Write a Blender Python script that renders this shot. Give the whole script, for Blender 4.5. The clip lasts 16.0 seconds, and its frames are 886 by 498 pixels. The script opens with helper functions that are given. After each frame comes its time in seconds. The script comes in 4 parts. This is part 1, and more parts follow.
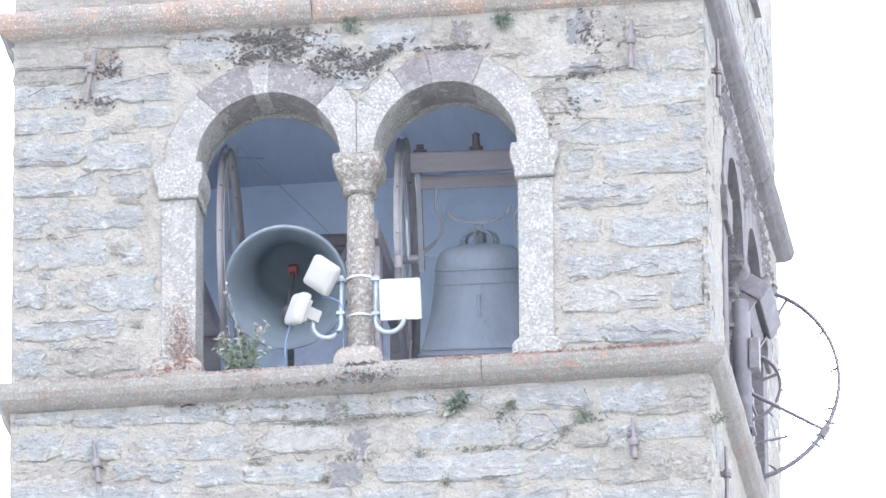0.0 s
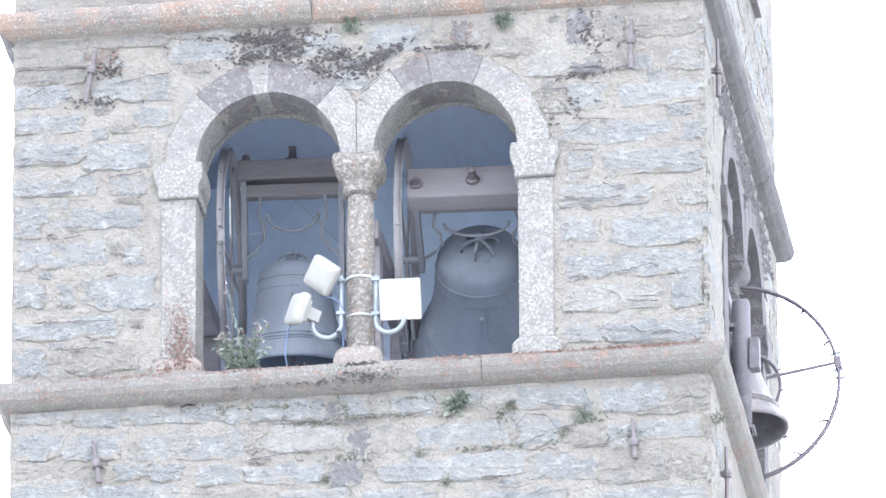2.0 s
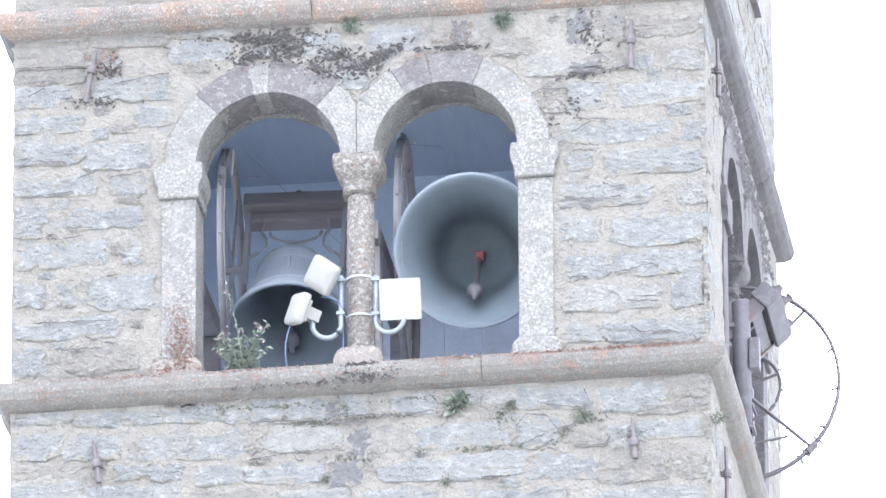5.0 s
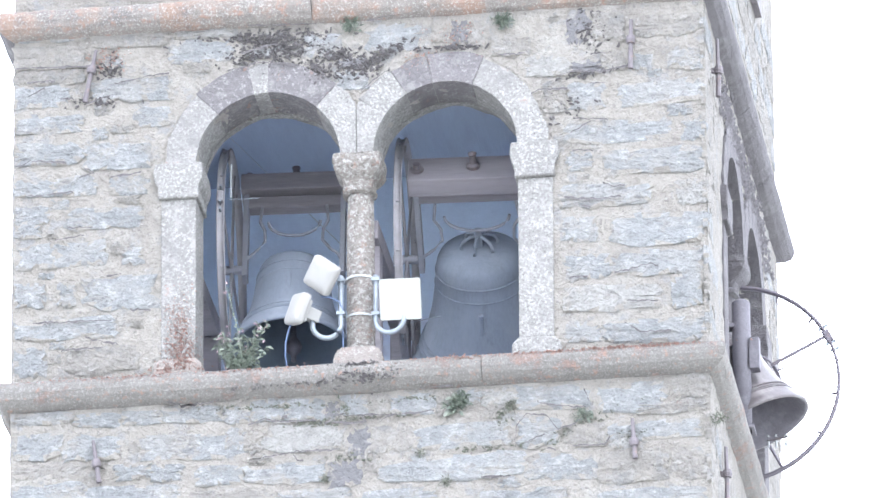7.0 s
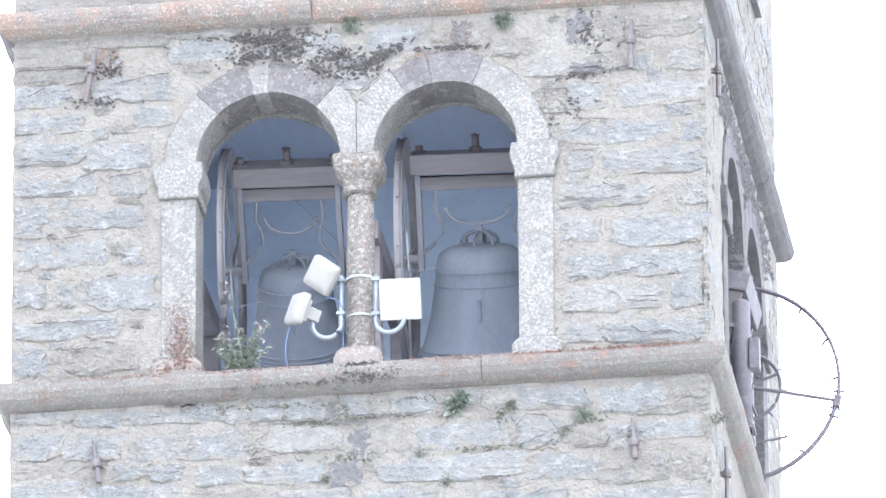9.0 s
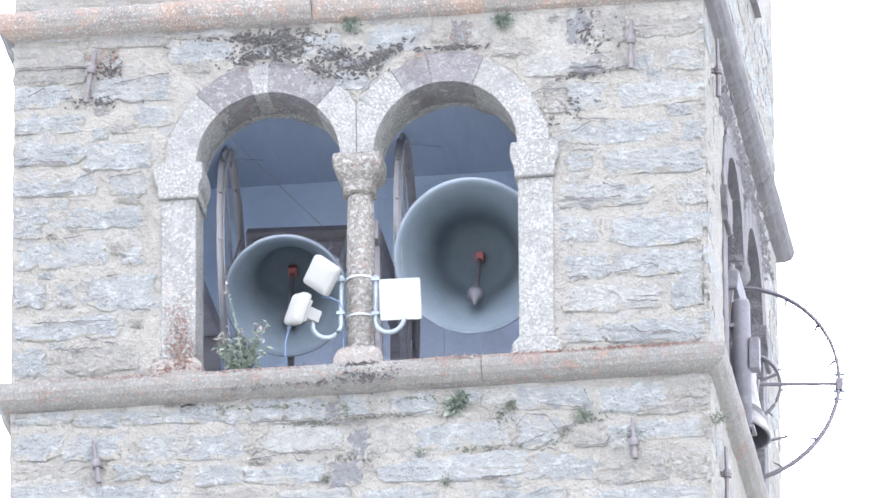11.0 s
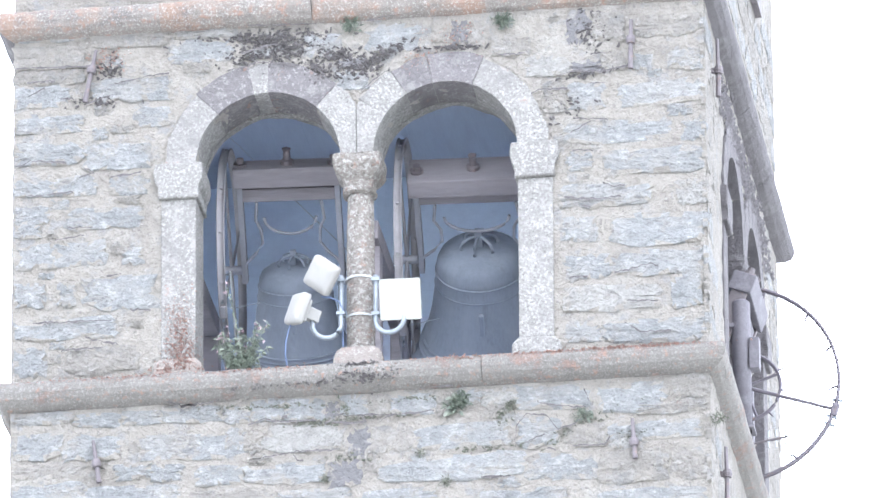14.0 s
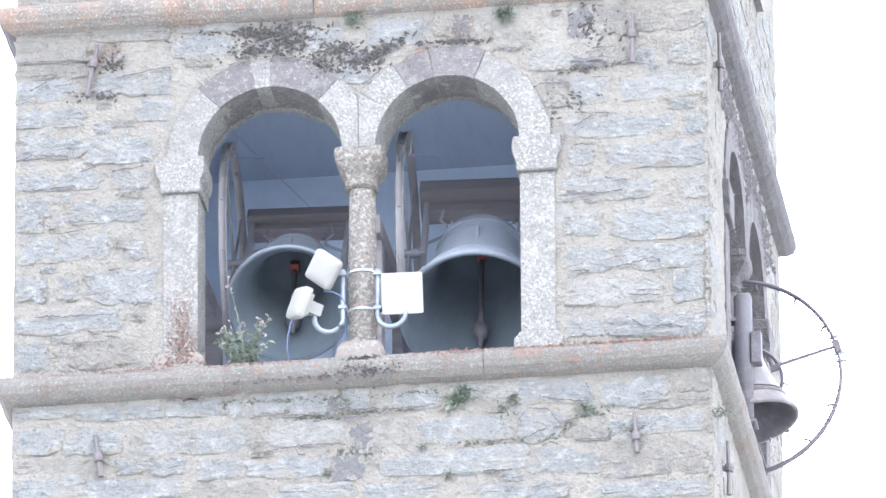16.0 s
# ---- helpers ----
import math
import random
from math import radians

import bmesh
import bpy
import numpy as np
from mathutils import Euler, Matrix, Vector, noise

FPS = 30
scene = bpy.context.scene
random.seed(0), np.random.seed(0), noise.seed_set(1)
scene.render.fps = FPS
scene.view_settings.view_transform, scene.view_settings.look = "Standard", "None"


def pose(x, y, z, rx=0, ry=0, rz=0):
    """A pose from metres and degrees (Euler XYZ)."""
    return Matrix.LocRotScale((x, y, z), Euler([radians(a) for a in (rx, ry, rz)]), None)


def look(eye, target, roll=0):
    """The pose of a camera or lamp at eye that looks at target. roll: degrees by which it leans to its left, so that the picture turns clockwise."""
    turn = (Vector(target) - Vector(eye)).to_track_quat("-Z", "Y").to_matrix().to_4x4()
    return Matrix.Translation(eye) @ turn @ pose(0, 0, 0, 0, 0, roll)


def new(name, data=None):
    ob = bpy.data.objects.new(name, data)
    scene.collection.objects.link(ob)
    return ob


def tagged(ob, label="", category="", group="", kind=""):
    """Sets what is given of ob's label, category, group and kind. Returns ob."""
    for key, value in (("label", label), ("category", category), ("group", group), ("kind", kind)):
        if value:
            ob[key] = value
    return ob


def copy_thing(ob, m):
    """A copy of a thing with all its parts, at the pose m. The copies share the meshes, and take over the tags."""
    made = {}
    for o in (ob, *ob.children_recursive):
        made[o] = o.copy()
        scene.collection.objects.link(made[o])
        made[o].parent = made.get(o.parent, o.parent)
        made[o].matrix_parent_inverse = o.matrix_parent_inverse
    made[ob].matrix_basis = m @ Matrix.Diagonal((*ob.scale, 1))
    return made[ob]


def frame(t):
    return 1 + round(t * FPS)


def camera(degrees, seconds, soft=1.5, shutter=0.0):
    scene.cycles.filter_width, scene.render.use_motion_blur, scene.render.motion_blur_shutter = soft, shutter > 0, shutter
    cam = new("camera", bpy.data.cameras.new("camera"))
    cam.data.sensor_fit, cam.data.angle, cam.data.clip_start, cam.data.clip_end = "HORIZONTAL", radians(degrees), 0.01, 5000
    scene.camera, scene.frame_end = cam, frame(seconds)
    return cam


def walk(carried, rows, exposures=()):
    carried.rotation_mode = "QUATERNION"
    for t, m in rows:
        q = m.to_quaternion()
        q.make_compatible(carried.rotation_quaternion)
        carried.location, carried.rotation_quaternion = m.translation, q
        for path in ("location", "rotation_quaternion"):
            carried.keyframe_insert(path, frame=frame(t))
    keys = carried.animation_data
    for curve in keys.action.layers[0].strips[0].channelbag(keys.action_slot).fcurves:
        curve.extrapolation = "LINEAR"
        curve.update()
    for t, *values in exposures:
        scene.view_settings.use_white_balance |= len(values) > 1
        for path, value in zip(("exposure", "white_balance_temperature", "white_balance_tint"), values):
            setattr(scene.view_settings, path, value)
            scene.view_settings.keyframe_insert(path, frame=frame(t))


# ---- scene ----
cam = camera(4.504, 16.0, soft=1.5)
EYE = (10.610, -73.787, -31.962)
AIM = (0.617, 0.0, 0.845)
ROLL = -0.376
REST = look(EYE, AIM, ROLL)
walk(cam, [(0.0, REST), (8.0, REST), (15.7, REST), (15.8, REST),
           (15.9, look(EYE, (0.620, 0.0, 0.824), ROLL)), (16.0, look(EYE, (0.603, 0.0, 0.799), ROLL))],
     exposures=[(0.0, 0.79, 6050, 11), (16.0, 0.79, 6050, 11)])

# ---- light: a bright overcast sky ----
world = bpy.data.worlds.new("overcast_sky")
scene.world = world
world.use_nodes = True
wn, wl = world.node_tree.nodes, world.node_tree.links
sky = wn.new("ShaderNodeTexSky")
sky.sky_type, sky.sun_disc = "NISHITA", False
sky.sun_elevation, sky.sun_rotation = radians(52), radians(150)
sky.air_density, sky.dust_density = 1.0, 4.0
cloud = wn.new("ShaderNodeMix")
cloud.data_type = "RGBA"
cloud.inputs[0].default_value = 0.62
cloud.inputs[7].default_value = (31.0, 31.8, 33.5, 1)
wl.new(sky.outputs[0], cloud.inputs[6])
wl.new(cloud.outputs[2], wn["Background"].inputs[0])
wn["Background"].inputs[1].default_value = 0.15
sun = new("sun", bpy.data.lights.new("sun", "SUN"))
sun.data.energy, sun.data.angle, sun.data.color = 0.5, radians(25), (1.0, 0.96, 0.90)
sun.matrix_world = look((14, -30, 40), (0, 0, 0))


# ---- materials ----
def material(name, base, spots=(), rough=0.9, metal=0.0, bump=0.3, scale=8.0, fine=60.0, vary=0.12, streak=False, relief=0.03):
    """Base colour mottled at two scales; spots: (colour, scale, low, high) patches laid over it; bump in the same grain."""
    m = bpy.data.materials.new(name)
    m.use_nodes = True
    n, l = m.node_tree.nodes, m.node_tree.links
    bsdf = n["Principled BSDF"]
    bsdf.inputs["Roughness"].default_value, bsdf.inputs["Metallic"].default_value = rough, metal
    geo = n.new("ShaderNodeNewGeometry")
    info = n.new("ShaderNodeObjectInfo")
    where = n.new("ShaderNodeMapping")
    if streak:
        where.inputs["Scale"].default_value = streak
    coords = n.new("ShaderNodeTexCoord")
    shift = n.new("ShaderNodeVectorMath")
    shift.operation = "MULTIPLY_ADD"
    l.new(info.outputs["Random"], shift.inputs[0])
    shift.inputs[1].default_value = (7.3, 5.1, 9.7)
    l.new(coords.outputs["Object"], shift.inputs[2])
    l.new(shift.outputs[0], where.inputs["Vector"])

    def grain(size, detail, rough_=0.6):
        t = n.new("ShaderNodeTexNoise")
        t.inputs["Scale"].default_value, t.inputs["Detail"].default_value, t.inputs["Roughness"].default_value = size, detail, rough_
        l.new(where.outputs[0], t.inputs["Vector"])
        return t.outputs[0]

    def ramp(source, low, high, a, b):
        t = n.new("ShaderNodeMapRange")
        t.inputs["From Min"].default_value, t.inputs["From Max"].default_value = low, high
        t.inputs["To Min"].default_value, t.inputs["To Max"].default_value = a, b
        l.new(source, t.inputs["Value"])
        return t.outputs[0]

    def mix(fac, a, b, mode="MIX"):
        t = n.new("ShaderNodeMix")
        t.data_type, t.blend_type = "RGBA", mode
        for k, v in ((0, fac), (6, a), (7, b)):
            if hasattr(v, "is_linked"):
                l.new(v, t.inputs[k])
            else:
                t.inputs[k].default_value = v if k == 0 else (*v, 1)
        return t.outputs[2]

    coarse, small = grain(scale, 6), grain(fine, 4, 0.7)
    dark, light = [c * (1 - 2.2 * vary) for c in base], [min(1, c * (1 + 1.6 * vary)) for c in base]
    colour = mix(ramp(coarse, 0.3, 0.7, 0, 1), dark, light)
    colour = mix(ramp(small, 0.35, 0.68, 0, 0.55), colour, [min(1, c * (1 + 2.5 * vary)) for c in base])
    colour = mix(ramp(info.outputs["Random"], 0, 1, 0, 0.5), colour, [c * (1 - 2.0 * vary) for c in base])
    for tint, size, low, high in spots:
        colour = mix(ramp(grain(size, 5, 0.72), low, high, 0, 0.9), colour, tint)
    l.new(colour, bsdf.inputs["Base Color"])
    add = n.new("ShaderNodeMath")
    add.operation = "MULTIPLY_ADD"
    l.new(small, add.inputs[0])
    add.inputs[1].default_value = 0.5
    l.new(coarse, add.inputs[2])
    fracture = n.new("ShaderNodeTexVoronoi")
    fracture.inputs["Scale"].default_value = fine * 0.45
    l.new(where.outputs[0], fracture.inputs["Vector"])
    more = n.new("ShaderNodeMath")
    more.operation = "MULTIPLY_ADD"
    l.new(fracture.outputs["Distance"], more.inputs[0])
    more.inputs[1].default_value = 0.22
    l.new(add.outputs[0], more.inputs[2])
    b = n.new("ShaderNodeBump")
    b.inputs["Strength"].default_value, b.inputs["Distance"].default_value = bump, relief
    l.new(more.outputs[0], b.inputs["Height"])
    l.new(b.outputs[0], bsdf.inputs["Normal"])
    return m


LICHEN, RUST, PALE = (0.226, 0.143, 0.115), (0.180, 0.123, 0.102), (0.316, 0.312, 0.299)
MORTAR = (0.277, 0.260, 0.237)
M = {
    "mortar": material("lime_mortar", MORTAR, [((0.317, 0.305, 0.285), 3.5, 0.52, 0.66), ((0.205, 0.191, 0.179), 2.4, 0.53, 0.67), ((0.235, 0.236, 0.239), 6.0, 0.54, 0.64), ((0.180, 0.169, 0.160), 14.0, 0.57, 0.67), ((0.118, 0.111, 0.107), 34.0, 0.61, 0.69), ((0.345, 0.337, 0.324), 30.0, 0.60, 0.68)], bump=1.0, scale=14, fine=70, vary=0.09, relief=0.07),
    "stone": material("grey_gneiss", (0.231, 0.240, 0.247), [((0.267, 0.266, 0.261), 2.4, 0.48, 0.62), (MORTAR, 4.5, 0.53, 0.62), ((0.341, 0.345, 0.348), 13.0, 0.54, 0.63), ((0.175, 0.180, 0.191), 9.0, 0.54, 0.65), ((0.312, 0.316, 0.320), 50.0, 0.56, 0.66), ((0.122, 0.123, 0.129), 38.0, 0.60, 0.69)], bump=1.0, scale=13, fine=60, vary=0.12, relief=0.08, streak=(0.85, 1, 1.15)),
    "pale": material("pale_gneiss", (0.280, 0.276, 0.267), [((0.348, 0.344, 0.336), 8.0, 0.52, 0.66), ((0.221, 0.217, 0.213), 9.0, 0.54, 0.66), (MORTAR, 5.0, 0.54, 0.63), ((0.174, 0.166, 0.162), 38.0, 0.61, 0.70)], bump=1.0, scale=12, fine=60, vary=0.10, relief=0.09),
    "warm": material("ochre_gneiss", (0.250, 0.237, 0.222), [((0.320, 0.312, 0.298), 8.0, 0.53, 0.65), ((0.200, 0.198, 0.197), 6.0, 0.53, 0.65), (MORTAR, 5.0, 0.54, 0.62), (LICHEN, 7.0, 0.66, 0.76), ((0.136, 0.128, 0.126), 38.0, 0.61, 0.70)], bump=1.0, scale=13, fine=60, vary=0.10, relief=0.09),
    "dark": material("dark_gneiss", (0.170, 0.168, 0.178), [((0.241, 0.241, 0.249), 12.0, 0.53, 0.65), ((0.129, 0.124, 0.134), 9.0, 0.55, 0.66), (MORTAR, 6.0, 0.56, 0.64)], bump=1.0, scale=13, fine=60, vary=0.10, relief=0.08),
    "granite": material("speckled_granite", (0.203, 0.199, 0.193), [((0.332, 0.328, 0.321), 46.0, 0.49, 0.60), ((0.095, 0.090, 0.086), 52.0, 0.57, 0.66), ((0.166, 0.161, 0.161), 3.0, 0.50, 0.66), ((0.257, 0.253, 0.247), 9.0, 0.55, 0.66), (LICHEN, 9.0, 0.64, 0.74)], bump=1.0, scale=9, fine=70, vary=0.10, relief=0.04),
    "voussoir": material("stained_voussoir_stone", (0.137, 0.129, 0.135), [((0.251, 0.247, 0.248), 38.0, 0.54, 0.63), ((0.100, 0.095, 0.102), 5.0, 0.50, 0.64), ((0.200, 0.196, 0.194), 7.0, 0.52, 0.64), (LICHEN, 10.0, 0.60, 0.70)], bump=1.0, scale=9, fine=70, vary=0.12, relief=0.04),
    # side stone: shade put into a darker grey, with moss and weathering
    "shaded": material("shaded_grey_stone", (0.098, 0.092, 0.100), [((0.140, 0.136, 0.140), 6.0, 0.52, 0.66)], bump=0.9, scale=8, fine=90, vary=0.12),
    "orange": material("orange_lichen", (0.281, 0.174, 0.149), [((0.340, 0.246, 0.212), 20.0, 0.48, 0.62)], bump=0.4, scale=30, fine=140, vary=0.15),
    "column": material("lichened_granite", (0.176, 0.161, 0.148), [(PALE, 38.0, 0.50, 0.58), ((0.086, 0.076, 0.071), 34.0, 0.55, 0.63), (LICHEN, 14.0, 0.58, 0.68)], bump=1.0, scale=12, fine=70, vary=0.10, relief=0.04),
    "course": material("lichened_course_stone", (0.156, 0.149, 0.141), [((0.108, 0.101, 0.098), 3.0, 0.52, 0.64), ((0.240, 0.236, 0.228), 60.0, 0.52, 0.64), (LICHEN, 3.0, 0.57, 0.72), (LICHEN, 18.0, 0.57, 0.66)], bump=0.9, scale=8, fine=100, vary=0.12),
    "base": material("orange_lichened_base", (0.210, 0.189, 0.176), [((0.260, 0.164, 0.139), 8.0, 0.53, 0.68), (PALE, 34.0, 0.55, 0.64)], bump=0.9, scale=7, fine=70, vary=0.12),
    # plaster whitened and blued in place of the haze over the chamber
    "plaster": material("haze_white_plaster", (0.590, 0.676, 0.796), [((0.529, 0.600, 0.716), 1.5, 0.52, 0.64)], bump=0.3, scale=2, fine=25, vary=0.05),
    "old_bronze": material("dark_old_bronze", (0.105, 0.095, 0.10), [((0.16, 0.155, 0.155), 6.0, 0.50, 0.64), ((0.07, 0.062, 0.065), 8.0, 0.57, 0.68)], rough=0.45, metal=0.4, bump=0.12, scale=5, fine=50, streak=(1, 1, 0.35)),
    # chamber bells: patina made paler and bluer to stand in for haze
    "bronze": material("haze_pale_patinated_bronze", (0.186, 0.210, 0.255), [((0.215, 0.241, 0.281), 6.0, 0.50, 0.68), ((0.159, 0.176, 0.212), 8.0, 0.56, 0.70)], rough=0.8, metal=0.0, bump=0.12, scale=5, fine=50, vary=0.08, streak=(1, 1, 0.35)),
    "bell_inside": material("greenish_bell_inside", (0.131, 0.162, 0.193), [((0.149, 0.176, 0.206), 5.0, 0.50, 0.68)], rough=0.9, bump=0.15, scale=5, fine=50, vary=0.06),
    "wood": material("weathered_oak", (0.189, 0.177, 0.194), [((0.152, 0.140, 0.153), 7.0, 0.54, 0.68), ((0.232, 0.220, 0.234), 5.0, 0.58, 0.70)], rough=0.8, bump=0.5, scale=6, fine=45, vary=0.12, streak=(0.15, 1, 1)),
    # planks paled for the same haze, and to bounce light
    "planks": material("haze_pale_planks", (0.582, 0.630, 0.751), [((0.512, 0.540, 0.645), 3.0, 0.52, 0.64)], rough=0.85, bump=0.3, scale=5, fine=40, vary=0.06, streak=(1, 0.15, 1)),
    # ceiling boards: blue haze put into the colour, darker than the planks
    "ceiling_boards": material("haze_blue_ceiling_boards", (0.300, 0.344, 0.417), [((0.274, 0.310, 0.372), 3.0, 0.52, 0.64)], rough=0.9, bump=0.2, scale=5, fine=40, vary=0.04, streak=(1, 0.15, 1)),
    "iron": material("dull_iron", (0.12, 0.108, 0.118), [(RUST, 12.0, 0.56, 0.68)], rough=0.6, metal=0.3, bump=0.25, scale=20, fine=120),
    "steel": material("galvanised_steel", (0.19, 0.215, 0.245), [((0.145, 0.16, 0.18), 14.0, 0.54, 0.64)], rough=0.45, metal=0.4, bump=0.05, scale=22, fine=120, vary=0.06),
    "rim": material("painted_wheel_iron", (0.209, 0.203, 0.218), [((0.176, 0.159, 0.163), 10.0, 0.54, 0.68)], rough=0.75, metal=0.0, bump=0.15, scale=16, fine=90, vary=0.08),
    "wheel_iron": material("black_wheel_iron", (0.11, 0.10, 0.12), [(RUST, 10.0, 0.58, 0.68)], rough=0.5, metal=0.3, bump=0.15, scale=16, fine=90),
    "white": material("aged_white_plastic", (0.253, 0.258, 0.245), [((0.234, 0.234, 0.224), 12.0, 0.58, 0.74)], rough=0.6, bump=0.02, scale=10, fine=60, vary=0.012),
    "radome": material("dull_white_plastic", (0.228, 0.225, 0.219), [((0.200, 0.196, 0.189), 14.0, 0.56, 0.72)], rough=0.6, bump=0.03, scale=10, fine=60, vary=0.015),
    # iron of the chamber bells, lightened by haze put into its colour
    "hazed": material("haze_pale_iron", (0.24, 0.245, 0.275), [((0.20, 0.20, 0.22), 12.0, 0.54, 0.68)], rough=0.7, metal=0.1, bump=0.2, scale=20, fine=120, vary=0.08),
    "grey": material("grey_plastic", (0.200, 0.200, 0.196), rough=0.55, bump=0.03, vary=0.03),
    "cable": material("blue_cable", (0.075, 0.11, 0.20), rough=0.5, bump=0.0, vary=0.03),
    "tie": material("white_cable_tie", (0.340, 0.357, 0.365), rough=0.45, bump=0.0, vary=0.02),
    "red": material("red_rubber", (0.30, 0.085, 0.085), rough=0.6, bump=0.05, vary=0.05),
    "leaf": material("green_leaf", (0.095, 0.118, 0.093), [((0.166, 0.186, 0.153), 20.0, 0.48, 0.60)], rough=0.6, bump=0.1, scale=14, fine=90, vary=0.18),
    "bloom": material("pale_pink_flower", (0.33, 0.25, 0.28), rough=0.7, bump=0.1, vary=0.10),
    "moss": material("dark_moss", (0.12, 0.13, 0.105), [((0.18, 0.17, 0.15), 25.0, 0.5, 0.62)], rough=0.95, bump=0.5, scale=30, fine=140, vary=0.2),
    "crust": material("black_lichen", (0.086, 0.080, 0.083), rough=0.95, bump=0.5, scale=40, fine=140, vary=0.25),
    "pole": material("weathered_grey_steel", (0.115, 0.11, 0.128), [((0.16, 0.155, 0.175), 9.0, 0.52, 0.66)], rough=0.7, metal=0.1, bump=0.3, scale=12, fine=80),
    "upper": material("orange_streaked_course_stone", (0.171, 0.156, 0.145), [((0.206, 0.142, 0.112), 2.0, 0.47, 0.62), ((0.116, 0.108, 0.106), 3.5, 0.55, 0.68), (PALE, 60.0, 0.52, 0.64), (LICHEN, 16.0, 0.56, 0.66)], bump=0.9, scale=8, fine=100, vary=0.12),
    # ground paleness chosen for the light it throws upwards
    "bounce_ground": material("pale_bounce_ground", (0.60, 0.59, 0.56), [((0.34, 0.36, 0.28), 0.05, 0.52, 0.62)], bump=0.3, scale=0.3, fine=4.0, vary=0.10),
}


# ---- mesh helpers ----
def mesh_of(name, bm, material_, smooth=False):
    me = bpy.data.meshes.new(name)
    bmesh.ops.recalc_face_normals(bm, faces=bm.faces)
    for f in bm.faces:
        f.smooth = smooth
    bm.to_mesh(me)
    bm.free()
    me.materials.append(M[material_])
    return me


def part(name, bm, material_, parent=None, label="", m=None, smooth=False):
    ob = new(name, mesh_of(name, bm, material_, smooth))
    ob.parent = parent
    if m is not None:
        ob.matrix_basis = m
    return tagged(ob, label)


def empty(name, m, label, category, group="", kind=""):
    ob = new(name)
    ob.empty_display_size = 0.1
    ob.matrix_basis = m
    return tagged(ob, label, category, group, kind)


def box(bm, x0, x1, y0, y1, z0, z1, bevel=0.0, m=None):
    size = Matrix.LocRotScale(((x0 + x1) / 2, (y0 + y1) / 2, (z0 + z1) / 2), None, (x1 - x0, y1 - y0, z1 - z0))
    vs = bmesh.ops.create_cube(bm, size=1, matrix=(m @ size) if m is not None else size)["verts"]
    if bevel:
        es = list({e for v in vs for e in v.link_edges})
        bmesh.ops.bevel(bm, geom=es, offset=bevel, segments=2, affect="EDGES", profile=0.6)
    return bm


def tube(bm, points, radius, sides=8, taper=None, closed=False):
    """A round bar along points; taper gives the radius at the last point."""
    pts = [Vector(p) for p in points]
    rings, up = [], Vector((0.31, 0.2, 0.93)).normalized()
    for i, p in enumerate(pts):
        a = pts[i - 1] if i or closed else p
        b = pts[(i + 1) % len(pts)] if i + 1 < len(pts) or closed else p
        t = (b - a).normalized()
        s = t.cross(up if abs(t.dot(up)) < 0.95 else Vector((1, 0, 0))).normalized()
        w = t.cross(s)
        r = radius if taper is None else radius + (taper - radius) * i / (len(pts) - 1)
        rings.append([bm.verts.new(p + r * (s * math.cos(k * math.tau / sides) + w * math.sin(k * math.tau / sides))) for k in range(sides)])
    pairs = list(zip(rings, rings[1:])) + ([(rings[-1], rings[0])] if closed else [])
    for r0, r1 in pairs:
        for k in range(sides):
            bm.faces.new((r0[k], r0[(k + 1) % sides], r1[(k + 1) % sides], r1[k]))
    if not closed:
        bm.faces.new(rings[0]), bm.faces.new(rings[-1][::-1])
    return bm


def lathe(bm, profile, sides=48, closed=False):
    """Turns (radius, z) pairs round the z axis."""
    rings = []
    for r, z in profile:
        if r < 1e-5:
            rings.append([bm.verts.new((0, 0, z))])
        else:
            rings.append([bm.verts.new((r * math.cos(k * math.tau / sides), r * math.sin(k * math.tau / sides), z)) for k in range(sides)])
    for a, b in list(zip(rings, rings[1:])) + ([(rings[-1], rings[0])] if closed else []):
        for k in range(sides):
            j = (k + 1) % sides
            q = [a[k % len(a)], a[j % len(a)], b[j % len(b)], b[k % len(b)]]
            q = list(dict.fromkeys(q))
            if len(q) > 2:
                bm.faces.new(q)
    return bm


def prism(bm, outline, y0, y1):
    """Extrudes an outline of (x, z) from y0 to y1."""
    a = [bm.verts.new((x, y0, z)) for x, z in outline]
    b = [bm.verts.new((x, y1, z)) for x, z in outline]
    bm.faces.new(a), bm.faces.new(b[::-1])
    for i in range(len(a)):
        j = (i + 1) % len(a)
        bm.faces.new((a[j], a[i], b[i], b[j]))
    return bm


def roughen(bm, amount, size, seed=0.0):
    bm.normal_update()
    moves = [(v, v.normal * amount * (noise.noise(v.co * size + Vector((seed, 0, 0))) + 0.5 * noise.noise(v.co * size * 2.7 + Vector((0, seed, 0))))) for v in bm.verts]
    for v, d in moves:
        v.co += d
    return bm


# ---- the tower: walls with twin-arched openings on all four sides ----
HALF, DEPTH, THICK = 2.54, 4.82, 0.33
TOP, BASE = 6.0, -1.7
SILL, SPRING, R_ARCH = -0.04, 1.642, 0.533
CX = (-0.66, 0.64)          # the two arch centres along the wall
JAMB = (-1.193, 1.173)


def arch_height(x):
    """Lower edge of the masonry over the opening at x."""
    for c in CX:
        d = abs(x - c)
        if d < R_ARCH:
            return SPRING + math.sqrt(R_ARCH ** 2 - d * d)
    return SPRING


